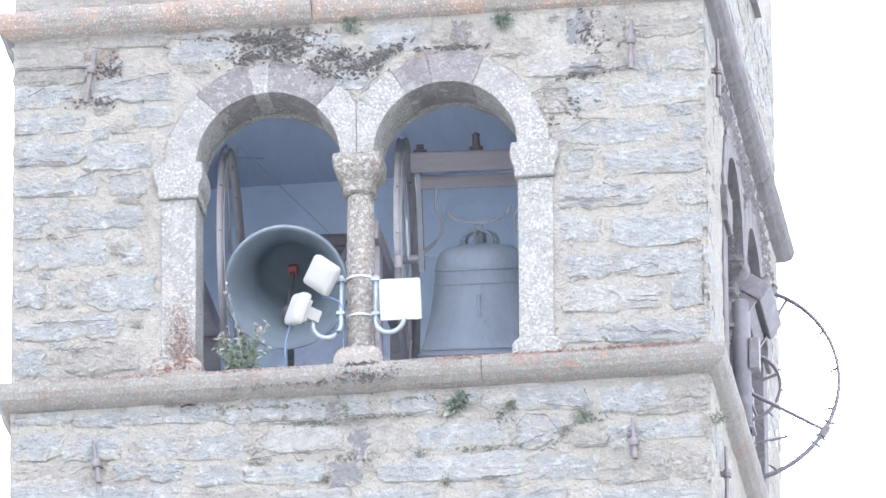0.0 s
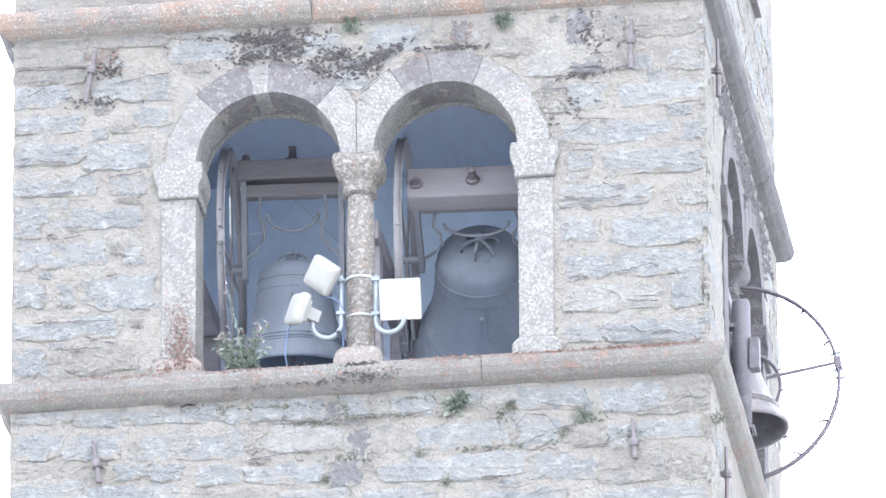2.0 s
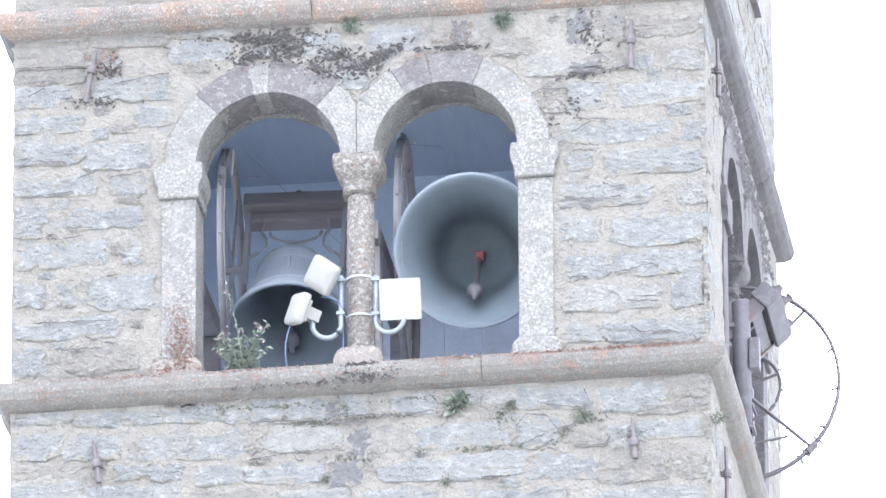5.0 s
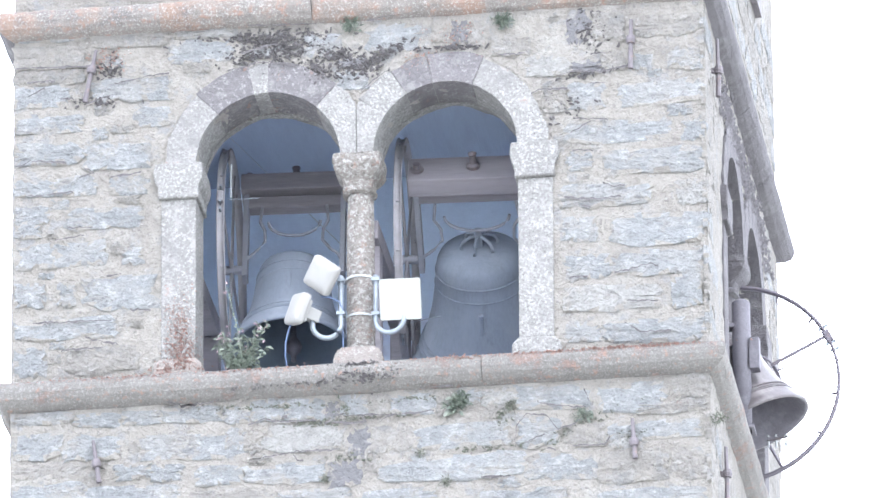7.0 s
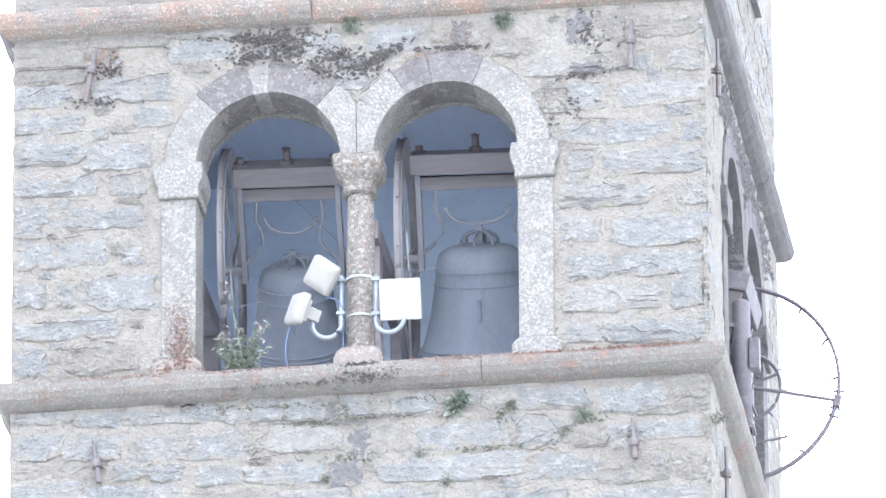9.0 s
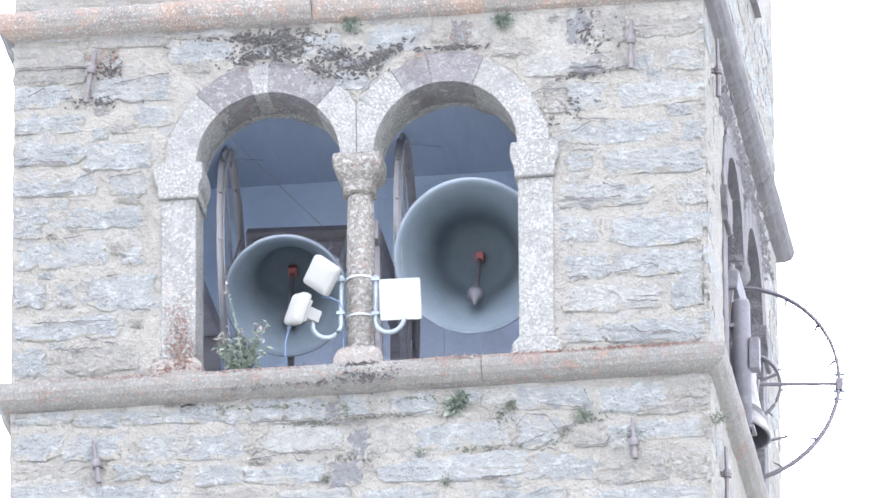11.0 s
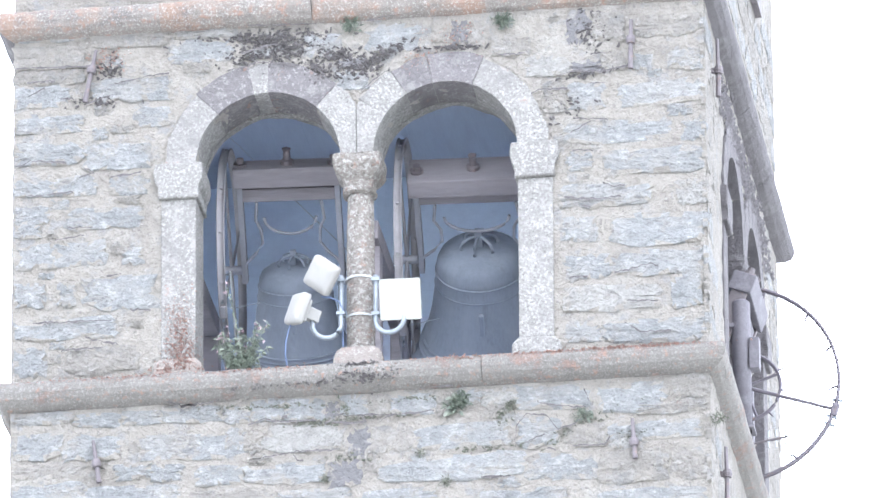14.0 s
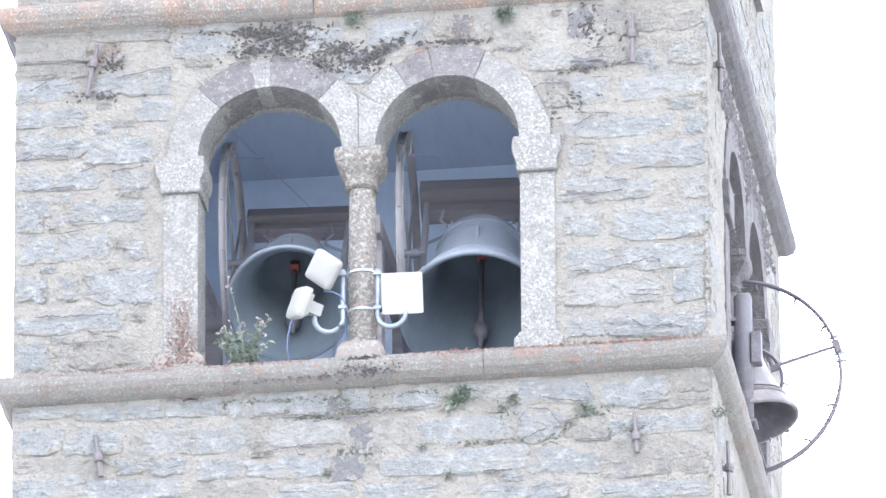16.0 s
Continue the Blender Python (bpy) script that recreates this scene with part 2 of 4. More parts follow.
def wall_mesh(bm, half):
    """A wall along x, outer face at y = 0, inner at y = THICK, pierced by the twin opening."""
    step = 0.045
    xs = set()
    for a, b in ((-half, JAMB[0]), (JAMB[1], half)):
        k = max(2, round((b - a) / step))
        xs |= {a + (b - a) * i / k for i in range(k + 1)}
    for c in CX:
        xs |= {c - R_ARCH * math.cos(i * math.pi / 28) for i in range(29)}
    xs |= {JAMB[0], JAMB[1]}
    raw = sorted(xs)
    xs = [raw[0]] + [b for a, b in zip(raw, raw[1:]) if b - a > 1e-4]

    def sheet(f, nu, nv):
        g = [[bm.verts.new(f(i / nu, j / nv)) for j in range(nv + 1)] for i in range(nu + 1)]
        for i in range(nu):
            for j in range(nv):
                bm.faces.new((g[i][j], g[i + 1][j], g[i + 1][j + 1], g[i][j + 1]))

    for a, b in zip(xs, xs[1:]):
        mid = (a + b) / 2
        opened = JAMB[0] < mid < JAMB[1]
        spans = [(lambda x: BASE, lambda x: SILL)] + ([(arch_height, lambda x: TOP)] if opened else [(lambda x: SILL, lambda x: SPRING), (lambda x: SPRING, lambda x: TOP)])
        for lo, hi in spans:
            n = max(1, round((hi(mid) - lo(mid)) / step))
            a_, b_ = a + 1e-6, b - 1e-6
            for y in (0.0, THICK):
                sheet(lambda u, v, y=y: (a + (b - a) * u, y, (lo(a_ + (b_ - a_) * u)) * (1 - v) + hi(a_ + (b_ - a_) * u) * v), 1, n)
        if opened:
            sheet(lambda u, v: (a + (b - a) * u, THICK * v, arch_height(a + 1e-6 + (b - a - 2e-6) * u)), 1, 6)
            sheet(lambda u, v: (a + (b - a) * u, THICK * v, SILL), 1, 6)
    for x in JAMB:
        sheet(lambda u, v: (x, THICK * v, SILL + (SPRING - SILL) * u), 28, 6)
    for x in (-half, half):
        sheet(lambda u, v: (x, THICK * v, BASE + (TOP - BASE) * u), 120, 6)
    bmesh.ops.remove_doubles(bm, verts=bm.verts, dist=1e-3)
    return roughen(bm, 0.011, 8.5)


SIDE_HALF = DEPTH / 2 - THICK
AT = {
    "wall_south": pose(0, 0, 0),
    "wall_north": pose(0, DEPTH, 0, 0, 0, 180),
    "wall_east": pose(HALF, DEPTH / 2, 0, 0, 0, 90),
    "wall_west": pose(-HALF, DEPTH / 2, 0, 0, 0, -90),
}
long_wall = mesh_of("long_wall", wall_mesh(bmesh.new(), HALF), "mortar", True)
short_wall = mesh_of("short_wall", wall_mesh(bmesh.new(), SIDE_HALF), "mortar", True)
walls = {}
for name, m in AT.items():
    walls[name] = new(name, long_wall if name in ("wall_south", "wall_north") else short_wall)
    walls[name].matrix_basis = m
    tagged(walls[name], "rubble masonry tower wall in grey gneiss and pale mortar", "wall", kind="structure")

bm = bmesh.new()
box(bm, -HALF, HALF, 0, DEPTH, -33.5, BASE - 0.003)
bmesh.ops.subdivide_edges(bm, edges=bm.edges[:], cuts=8, use_grid_fill=True)
tagged(part("tower_shaft", roughen(bm, 0.02, 0.8), "mortar"), "plain mortared stone shaft of the bell tower", "wall", kind="structure")
# unseen floor, kept pale so that it bounces light into the chamber
bm = bmesh.new()
box(bm, -HALF + THICK, HALF - THICK, THICK, DEPTH - THICK, -0.75, -0.55)
tagged(part("floor", bm, "planks"), "pale plank floor of the bell chamber, out of view", "floor", kind="structure")
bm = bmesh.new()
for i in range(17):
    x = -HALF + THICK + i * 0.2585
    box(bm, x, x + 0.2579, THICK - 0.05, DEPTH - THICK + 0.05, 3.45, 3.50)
tagged(part("ceiling", bm, "ceiling_boards"), "blue-grey plank ceiling of the bell chamber", "ceiling", kind="structure")
bm = bmesh.new()
box(bm, -HALF - 0.2, HALF + 0.2, -0.2, DEPTH + 0.2, TOP + 0.003, TOP + 0.2)
tagged(part("roof_slab", bm, "mortar"), "plain stone roof slab closing the tower", "roof", kind="structure")
# unseen ground, pale so that it bounces light up into the soffits
bm = bmesh.new()
bmesh.ops.create_grid(bm, x_segments=20, y_segments=20, size=3000)
tagged(part("ground", bm, "bounce_ground", m=pose(0, 0, -33.55)), "unseen pale ground that bounces light up the tower", "ground", kind="structure")

# plastered inner faces of the chamber, their pale blue standing in for haze
for name, half in (("wall_south", HALF - THICK), ("wall_north", HALF - THICK), ("wall_east", SIDE_HALF), ("wall_west", SIDE_HALF)):
    bm = bmesh.new()
    y0, y1 = THICK + 0.012, THICK + 0.03
    for x0, x1, z0, z1 in ((-half, JAMB[0] - 0.02, -0.55, 3.45), (JAMB[1] + 0.02, half, -0.55, 3.45), (JAMB[0] - 0.02, JAMB[1] + 0.02, 2.24, 3.45), (JAMB[0] - 0.02, JAMB[1] + 0.02, -0.55, SILL)):
        box(bm, x0, x1, y0, y1, z0, z1)
    part("inner_plaster", bm, "plaster", walls[name], "plaster in a haze-pale blue-white")


# ---- dressed stone of the twin window ----
def voussoir(c, a0, a1, r0, r1, lo, hi):
    bm = bmesh.new()
    n = max(4, round((a1 - a0) / 4))
    inner, outer = [], []
    for i in range(n + 1):
        a = radians(a0 + 0.16 + (a1 - a0 - 0.32) * i / n)
        inner.append((c + r0 * math.cos(a), SPRING + r0 * math.sin(a)))
        r = r1 + 0.022 * noise.noise((c * 9, a * 5.0, 0.3)) + 0.010 * noise.noise((c, a * 17.0, 2.0))
        x = c + r * math.cos(a)
        outer.append((min(hi, max(lo, x)), SPRING + r * math.sin(a)))
    prism(bm, inner + outer[::-1], -0.018, THICK + 0.02)
    bmesh.ops.remove_doubles(bm, verts=bm.verts, dist=1e-4)
    return bm


def bifora(name, m):
    win = empty(name, m, "twin round-arched belfry window with granite dressings", "window", kind="structure")
    for c, cuts, lo, hi in ((CX[0], (0, 48, 90, 101, 134, 180), -9, -0.014), (CX[1], (0, 68, 100, 122, 146, 180), -0.008, 9)):
        for i, (a, b) in enumerate(zip(cuts, cuts[1:])):
            part("voussoir", roughen(voussoir(c, a, b, R_ARCH - 0.006, R_ARCH + 0.215 + 0.012 * (i % 2), lo, hi), 0.006, 9, i), "granite" if i not in ((1, 3) if c < 0 else (1, 2)) else "voussoir", win)
    for s, x in ((-1, JAMB[0]), (1, JAMB[1])):
        bm = bmesh.new()
        x0, x1 = sorted((x - s * 0.006, x + s * 0.25))
        for z0, z1 in ((0.10, 1.36),):
            box(bm, x0, x1, -0.014, THICK + 0.014, z0, z1, 0.012)
        part("jamb_stone", roughen(bm, 0.004, 12), "granite", win)
        bm = bmesh.new()
        prism(bm, [(x0 - 0.022, 1.362), (x1 + 0.022, 1.362), (x1 + 0.015, 1.40), (x1 + 0.012, 1.45), (x1 + 0.045, 1.50), (x1 + 0.052, 1.56), (x1 + 0.046, 1.639),
                   (x0 - 0.046, 1.639), (x0 - 0.054, 1.56), (x0 - 0.047, 1.50), (x0 - 0.012, 1.45), (x0 - 0.015, 1.40)], -0.05, THICK + 0.03)
        bmesh.ops.bevel(bm, geom=bm.edges[:], offset=0.008, segments=1, affect="EDGES")
        part("impost", roughen(bm, 0.006, 10), "granite", win, "weathered moulded impost block")
        bm = bmesh.new()
        prism(bm, [(x0 - 0.055, SILL), (x1 + 0.055, SILL), (x1 + 0.05, 0.045), (x1 + 0.005, 0.098), (x0 - 0.005, 0.098), (x0 - 0.05, 0.045)], -0.04, THICK + 0.03)
        bmesh.ops.bevel(bm, geom=bm.edges[:], offset=0.008, segments=1, affect="EDGES")
        part("jamb_base", roughen(bm, 0.006, 10), "base" if s < 0 else "granite", win, "orange-lichened base block" if s < 0 else "")
    y = 0.16
    bm = bmesh.new()
    lathe(bm, [(0.0, 0.115), (0.112, 0.115), (0.112, 0.15), (0.103, 0.18), (0.103, 0.6), (0.101, 1.0), (0.095, 1.36), (0.0, 1.362)], 28)
    bmesh.ops.subdivide_edges(bm, edges=[e for e in bm.edges if e.calc_length() > 0.3], cuts=10)
    part("column_shaft", roughen(bm, 0.005, 20), "column", win, "lichen-speckled round granite shaft", pose(-0.006, y, 0), True)
    bm = bmesh.new()
    prism(bm, [(-0.19, SILL), (0.18, SILL), (0.175, 0.04), (0.135, 0.115), (-0.145, 0.115), (-0.185, 0.04)], -0.03, 0.36)
    bmesh.ops.bevel(bm, geom=bm.edges[:], offset=0.018, segments=2, affect="EDGES")
    part("column_base", roughen(bm, 0.006, 12), "base", win, "rounded lichen-stained column base")
    bm = bmesh.new()
    rings = [(0.100, 0.100, 1.36), (0.122, 0.122, 1.375), (0.122, 0.122, 1.40), (0.108, 0.108, 1.415), (0.112, 0.12, 1.46), (0.150, 0.16, 1.505), (0.176, 0.19, 1.55), (0.172, 0.2, 1.585), (0.180, 0.2, 1.595), (0.180, 0.2, 1.640)]
    last = None
    for k, (rx, ry, z) in enumerate(rings):
        p = 2.0 + 10.0 * k / len(rings)
        ring = []
        for i in range(32):
            a = i * math.tau / 32
            ca, sa = math.cos(a), math.sin(a)
            d = (abs(ca) ** p + abs(sa) ** p) ** (-1 / p)
            ring.append(bm.verts.new((-0.010 + rx * d * ca, y + ry * d * sa, z)))
        if last:
            for i in range(32):
                bm.faces.new((last[i], last[(i + 1) % 32], ring[(i + 1) % 32], ring[i]))
        else:
            bm.faces.new(ring[::-1])
        last = ring
    bm.faces.new(last)
    part("capital", roughen(bm, 0.009, 14), "column", win, "worn cushion capital spotted with lichen")
    return win


window_1 = bifora("window_1", AT["wall_south"])
for name, wall in (("window_2", "wall_east"), ("window_3", "wall_north"), ("window_4", "wall_west")):
    w = copy_thing(window_1, AT[wall])
    w.name = name
    # side window stones get the darker grey in place of shade
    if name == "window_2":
        tagged(w, "twin arched side window with bells, darkened for shade")
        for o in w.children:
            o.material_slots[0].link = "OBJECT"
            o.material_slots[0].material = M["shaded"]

for c in CX:
    # the rough inner ring of rubble behind the dressed arch, a little lower
    bm = bmesh.new()
    inner, outer = [], []
    for i in range(25):
        a = math.pi * (0.04 + 0.92 * i / 24)
        r = R_ARCH - 0.006 + 0.025 * noise.noise((c * 5, a * 3.0, 7.0)) - 0.015 * math.sin(a) ** 6
        inner.append((c + r * math.cos(a), SPRING + r * math.sin(a)))
        outer.append((c + 0.60 * math.cos(a), SPRING + 0.60 * math.sin(a)))
    prism(bm, inner + outer[::-1], THICK + 0.034, THICK + 0.10)
    part("rear_arch", roughen(bm, 0.008, 8), "granite", window_1, "rough brownish rubble arch behind the dressed ring")

# boards added to keep sky from showing through the rear window
boards = empty("board_shutter", AT["wall_north"], "added pale boards that hide the sky in the rear window", "shutter")
for i in range(8):
    x = JAMB[0] + 0.01 + i * 0.29
    part("board", box(bmesh.new(), x, x + 0.2885, THICK + 0.035, THICK + 0.06, 0.9, 2.26, 0.003), "planks", boards)


# ---- string courses: blocks of stone with a rolled edge, all round the tower ----
ROLL_EDGE = ((0.0, 0.215), (0.095, 0.205), (0.118, 0.185), (0.128, 0.15), (0.125, 0.11), (0.105, 0.065), (0.06, 0.025), (0.0, 0.0))


def course_block(x0, x1, half, k, mitre):
    bm = bmesh.new()
    n = max(2, round((x1 - x0) / 0.12))
    rows = []
    for i in range(n + 1):
        x = x0 + (x1 - x0) * i / n
        ring = []
        for d, z in ((-0.03, 0.0), (-0.03, 0.215), *ROLL_EDGE):
            d *= k if d > 0 else 1
            ex = x
            if mitre[0] and i == 0:
                ex = -half - d
            if mitre[1] and i == n:
                ex = half + d
            ring.append(bm.verts.new((ex, -d, z)))
        rows.append(ring)
    for a, b in zip(rows, rows[1:]):
        for i in range(len(a)):
            j = (i + 1) % len(a)
            bm.faces.new((a[i], a[j], b[j], b[i]))
    bm.faces.new(rows[0][::-1]), bm.faces.new(rows[-1])
    return roughen(bm, 0.006, 6.0, x0 * 3)


def string_course(name, z, cuts, label, thin=(), look_="course"):
    ob = empty(name, pose(0, 0, z), label, "string course", kind="structure")
    for wall, m in AT.items():
        half = HALF if wall in ("wall_south", "wall_north") else DEPTH / 2
        xs = [-half] + [c for c in cuts if abs(c) < half - 0.2] + [half]
        for i, (a, b) in enumerate(zip(xs, xs[1:])):
            k = 0.7 if wall == "wall_south" and i in thin else 1.0
            gap = 0.0006
            # off the front, the upper course takes the shade-darkened stone
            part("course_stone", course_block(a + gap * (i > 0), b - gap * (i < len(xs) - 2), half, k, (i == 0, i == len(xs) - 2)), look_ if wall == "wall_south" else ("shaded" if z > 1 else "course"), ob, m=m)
    return ob


string_course("trim_lower", -0.250, (0.905,), "rounded grey sill course with orange lichen")
string_course("trim_upper", 2.700, (-1.45, -0.33, 0.95), "weathered upper string course streaked with orange lichen", thin=(2, 3), look_="upper")


# ---- bells ----
def bell(name, place, turn, R, L, h, wheel_x, wheel_r, label, rod=True, inside="bell_inside", rim_w=0.03, rim="rim", bronze="bronze", ahead=0.0, beam_w=0.15, metal="hazed", tall=1.15, timber="wood", spoke_r=0.013):
    """A bell on its counterweighted yoke: the axle runs along x through the origin, the mouth hangs L below it."""
    home = pose(*place, 0, 0, turn)
    top = empty(name, home, label, "church bell", "swinging church bells")
    k = R
    outer = [(1.0, 0.0), (1.0, 0.05), (0.955, 0.13), (0.88, 0.25), (0.885, 0.27), (0.86, 0.29), (0.76, 0.5), (0.67, 0.78), (0.615, 1.05), (0.575, 1.30), (0.578, 1.32), (0.570, 1.34), (0.56, 1.40), (0.52, 1.47), (0.42, 1.53), (0.25, 1.56), (0.0, 1.57)]
    inner = [(0.0, 1.47), (0.36, 1.44), (0.47, 1.36), (0.52, 1.1), (0.58, 0.78), (0.67, 0.5), (0.78, 0.28), (0.87, 0.12), (0.93, 0.02), (0.965, 0.0)]
    outer, inner = ([(r, z * tall) for r, z in p] for p in (outer, inner))
    bm = lathe(bmesh.new(), [(r * k, z * k - L) for r, z in outer + inner] + [(1.0 * k, -L)], 64)
    bmesh.ops.remove_doubles(bm, verts=bm.verts, dist=1e-4)
    bm.normal_update()
    body = part("bell_body", bm, bronze, top, "dull greenish bronze bell", smooth=True)
    body.data.materials.append(M[inside])
    for f in body.data.polygons:
        out = Vector((f.center.x, f.center.y, 0))
        f.material_index = int(f.normal.dot(out) < -0.01 * R or (out.length < 0.4 * R and f.normal.z < 0))
    for z, r in ((0.30 * tall, 0.868), (0.34 * tall, 0.848), (0.40 * tall, 0.818), (1.28 * tall, 0.586), (1.12 * tall, 0.604)):
        bm = lathe(bmesh.new(), [(r * k - 0.01, z * k - L - 0.010), (r * k + 0.005, z * k - L - 0.004), (r * k + 0.005, z * k - L + 0.004), (r * k - 0.01, z * k - L + 0.010)], 64, True)
        part("moulding", bm, bronze, body)
    bm = box(bmesh.new(), -0.03 * k, 0.03 * k, -0.685 * k, -0.60 * k, 0.84 * k - L, 1.16 * k - L, 0.01)
    part("relief", bm, bronze, body, "small raised relief figure panel")
    shoulder = 1.52 * tall * k - L
    for a in range(6):
        c, s = math.cos(a * math.tau / 6 + 0.3), math.sin(a * math.tau / 6 + 0.3)
        pts = [(c * r * k, s * r * k, shoulder + z * k) for r, z in ((0.22, 0.0), (0.25, 0.09), (0.21, 0.16), (0.12, 0.20), (0.04, 0.21))]
        part("crown_loop", tube(bmesh.new(), pts, 0.023 * k, 8), bronze, top)
    part("crown_post", box(bmesh.new(), -0.05 * k, 0.05 * k, -0.05 * k, 0.05 * k, shoulder, shoulder + 0.30 * k, 0.01), bronze, top)
    # yoke: an upper beam, side plates down to the axle, straps to the crown
    w = min(abs(wheel_x) - 0.06, R * 0.98)
    beam = part("yoke_beam", box(bmesh.new(), -w, w, -beam_w, beam_w, h - 0.075, h + 0.075, 0.012), timber, top, "weathered brown oak counterweight beam")
    for x in (-w * 0.86, w * 0.86):
        part("bolt", lathe(bmesh.new(), [(0.0, 0.0), (0.05, 0.0), (0.05, 0.02), (0.028, 0.024), (0.028, 0.06), (0.0, 0.062)], 10), "iron", beam, m=pose(x, -0.02, h + 0.073))
    part("lifting_eye", lathe(bmesh.new(), [(0.0, 0.0), (0.05, 0.0), (0.05, 0.03), (0.03, 0.04), (0.026, 0.10), (0.034, 0.12), (0.0, 0.135)], 10), "iron", beam, m=pose(0, 0, h + 0.073))
    part("lower_beam", box(bmesh.new(), -w * 0.92, w * 0.92, -0.05, 0.05, h - 0.20, h - 0.10, 0.01), timber, top)
    for s in (-1, 1):
        part("side_plate", box(bmesh.new(), s * w * 0.9 - 0.02, s * w * 0.9 + 0.02, -0.06, 0.06, -0.09, h - 0.075, 0.006), metal, top)
        part("axle", tube(bmesh.new(), [(s * w * 0.86, 0, 0), (s * (w + 0.16), 0, 0)], 0.035, 12), metal, top)
        pts = [(s * R * x, -0.05, z) for x, z in ((0.52, h - 0.20), (0.55, h - 0.34), (0.47, h - 0.42), (0.46, h - 0.52), (0.58, h - 0.60), (0.72, h - 0.66), (0.80, h - 0.74))]
        part("strap", tube(bmesh.new(), pts, 0.012, 6), metal, top, "curved iron strap")
    part("cradle", tube(bmesh.new(), [(R * 0.42 * math.cos(a), -0.03, h - 0.33 + 0.13 * math.sin(a)) for a in [math.pi + i * math.pi / 10 for i in range(11)]], 0.012, 6), metal, top)
    # clapper
    clapper = part("clapper", lathe(bmesh.new(), [(0.0, 0.02), (0.03, 0.0), (0.018, -0.15 * k), (0.022, -1.05 * k), (0.05, -1.14 * k), (0.064, -1.22 * k), (0.052, -1.31 * k), (0.022, -1.36 * k), (0.018, -1.48 * k), (0.0, -1.49 * k)], 16), "pole", top, "dull iron clapper with a round ball", pose(0, 0, 1.36 * tall * k - L), True)
    part("clapper_mount", box(bmesh.new(), -0.034, 0.034, -0.04, 0.04, 1.26 * tall * k - L, 1.42 * tall * k - L, 0.012), "red", top, "red clapper bearing inside the bell")
    # wheel
    bm = bmesh.new()
    n = 72
    w0, w1 = rim_w, rim_w * 0.72
    prof = ((-w0, wheel_r - 0.022), (w0, wheel_r - 0.022), (w0, wheel_r), (w1, wheel_r), (w1, wheel_r - 0.014), (-w1, wheel_r - 0.014), (-w1, wheel_r), (-w0, wheel_r))
    rings = [[bm.verts.new((x, r * math.cos(i * math.tau / n), r * math.sin(i * math.tau / n))) for x, r in prof] for i in range(n)]
    for i in range(n):
        a, b = rings[i], rings[(i + 1) % n]
        for j in range(len(prof)):
            bm.faces.new((a[j], a[(j + 1) % 8], b[(j + 1) % 8], b[j]))
    wheel = part("wheel", bm, rim, top, "grooved iron bell wheel rim", pose(wheel_x, 0, 0, -ahead), True)
    for a in range(4):
        c, s = math.cos(a * math.tau / 4), math.sin(a * math.tau / 4)
        part("spoke", tube(bmesh.new(), [(0, 0, 0), (0, -wheel_r * 0.99 * c, wheel_r * 0.99 * s)], spoke_r, 6, spoke_r * 0.7), rim, wheel)
    for a in (14, 38, 62, 104, 140, 205, 250, 300, 325):
        c, s = math.cos(radians(a)), math.sin(radians(a))
        pts = [(0, -(wheel_r - q) * c - e * s, (wheel_r - q) * s - e * c) for q, e in ((0.0, 0.0), (0.05, 0.012), (0.09, 0.04))]
        part("rope_guide", tube(bmesh.new(), pts, 0.012, 5, 0.004), rim, wheel)
    clamp = part("rope_clamp", box(bmesh.new(), -0.022, 0.022, -wheel_r - 0.02, -wheel_r + 0.035, -0.055, 0.045, 0.010), rim, wheel)
    for z in (-0.12, -0.06, 0.07):
        part("clamp_bolt", tube(bmesh.new(), [(0, -wheel_r + 0.05, z), (0, -wheel_r - 0.03, z * 1.1)], 0.010, 6), "steel", wheel)
    if rod:
        part("tension_rod", tube(bmesh.new(), [(0.07, -wheel_r + 0.05, 0.02), (0.07, -wheel_r + 0.02, 0.30)], 0.006, 6), "tie", wheel, "bright thin metal rod")
        part("tension_rod", tube(bmesh.new(), [(0.05, -wheel_r + 0.05, 0.0), (0.28, -wheel_r + 0.08, 0.03)], 0.003, 6), "steel", wheel)
    return top, home, clapper, 1.36 * tall * k - L


EAST_BELL = bell("church_bell", (2.450, 1.95, 0.702), 90, 0.385, 0.615, 0.47, 0.52, 0.79, "small bronze bell swinging out of the side window", rod=False, rim="wheel_iron", bronze="old_bronze", inside="pole", rim_w=0.018, ahead=3.0, metal="iron", timber="pole", spoke_r=0.016, beam_w=0.09)
RIGHT_BELL = bell("church_bell", (0.703, 1.40, 1.385), 3.5, 0.572, 0.93, 0.71, -0.54, 0.90, "large dark bronze bell under an oak yoke")
LEFT_BELL = bell("church_bell", (-0.683, 1.40, 1.386), 3.5, 0.46, 0.80, 0.74, -0.46, 0.90, "medium bronze bell with relief bands under an oak yoke", beam_w=0.11)

frame_ = empty("bell_frame", pose(0, 1.4, 0), "dark timber bell frame on the chamber floor", "bell frame")
for x, z in ((-1.42, 1.30), (0.005, 1.28), (1.40, 1.30)):
    for y in (-0.75, 0.75):
        part("post", box(bmesh.new(), x - 0.07, x + 0.07, y - 0.07, y + 0.07, -0.55, z - 0.12, 0.01), "wood", frame_)
    part("bearing_beam", box(bmesh.new(), x - 0.075, x + 0.075, -0.95, 0.95, z - 0.12, z + 0.03, 0.01), "wood", frame_)
wire = tube(bmesh.new(), [(-1.49, 3.20, 3.35), (-1.36, 3.20, 3.21), (-1.04, 3.20, 2.85), (-0.74, 3.20, 2.52), (-0.47, 3.20, 2.22), (0.005, 2.35, 1.25)], 0.0035, 5)
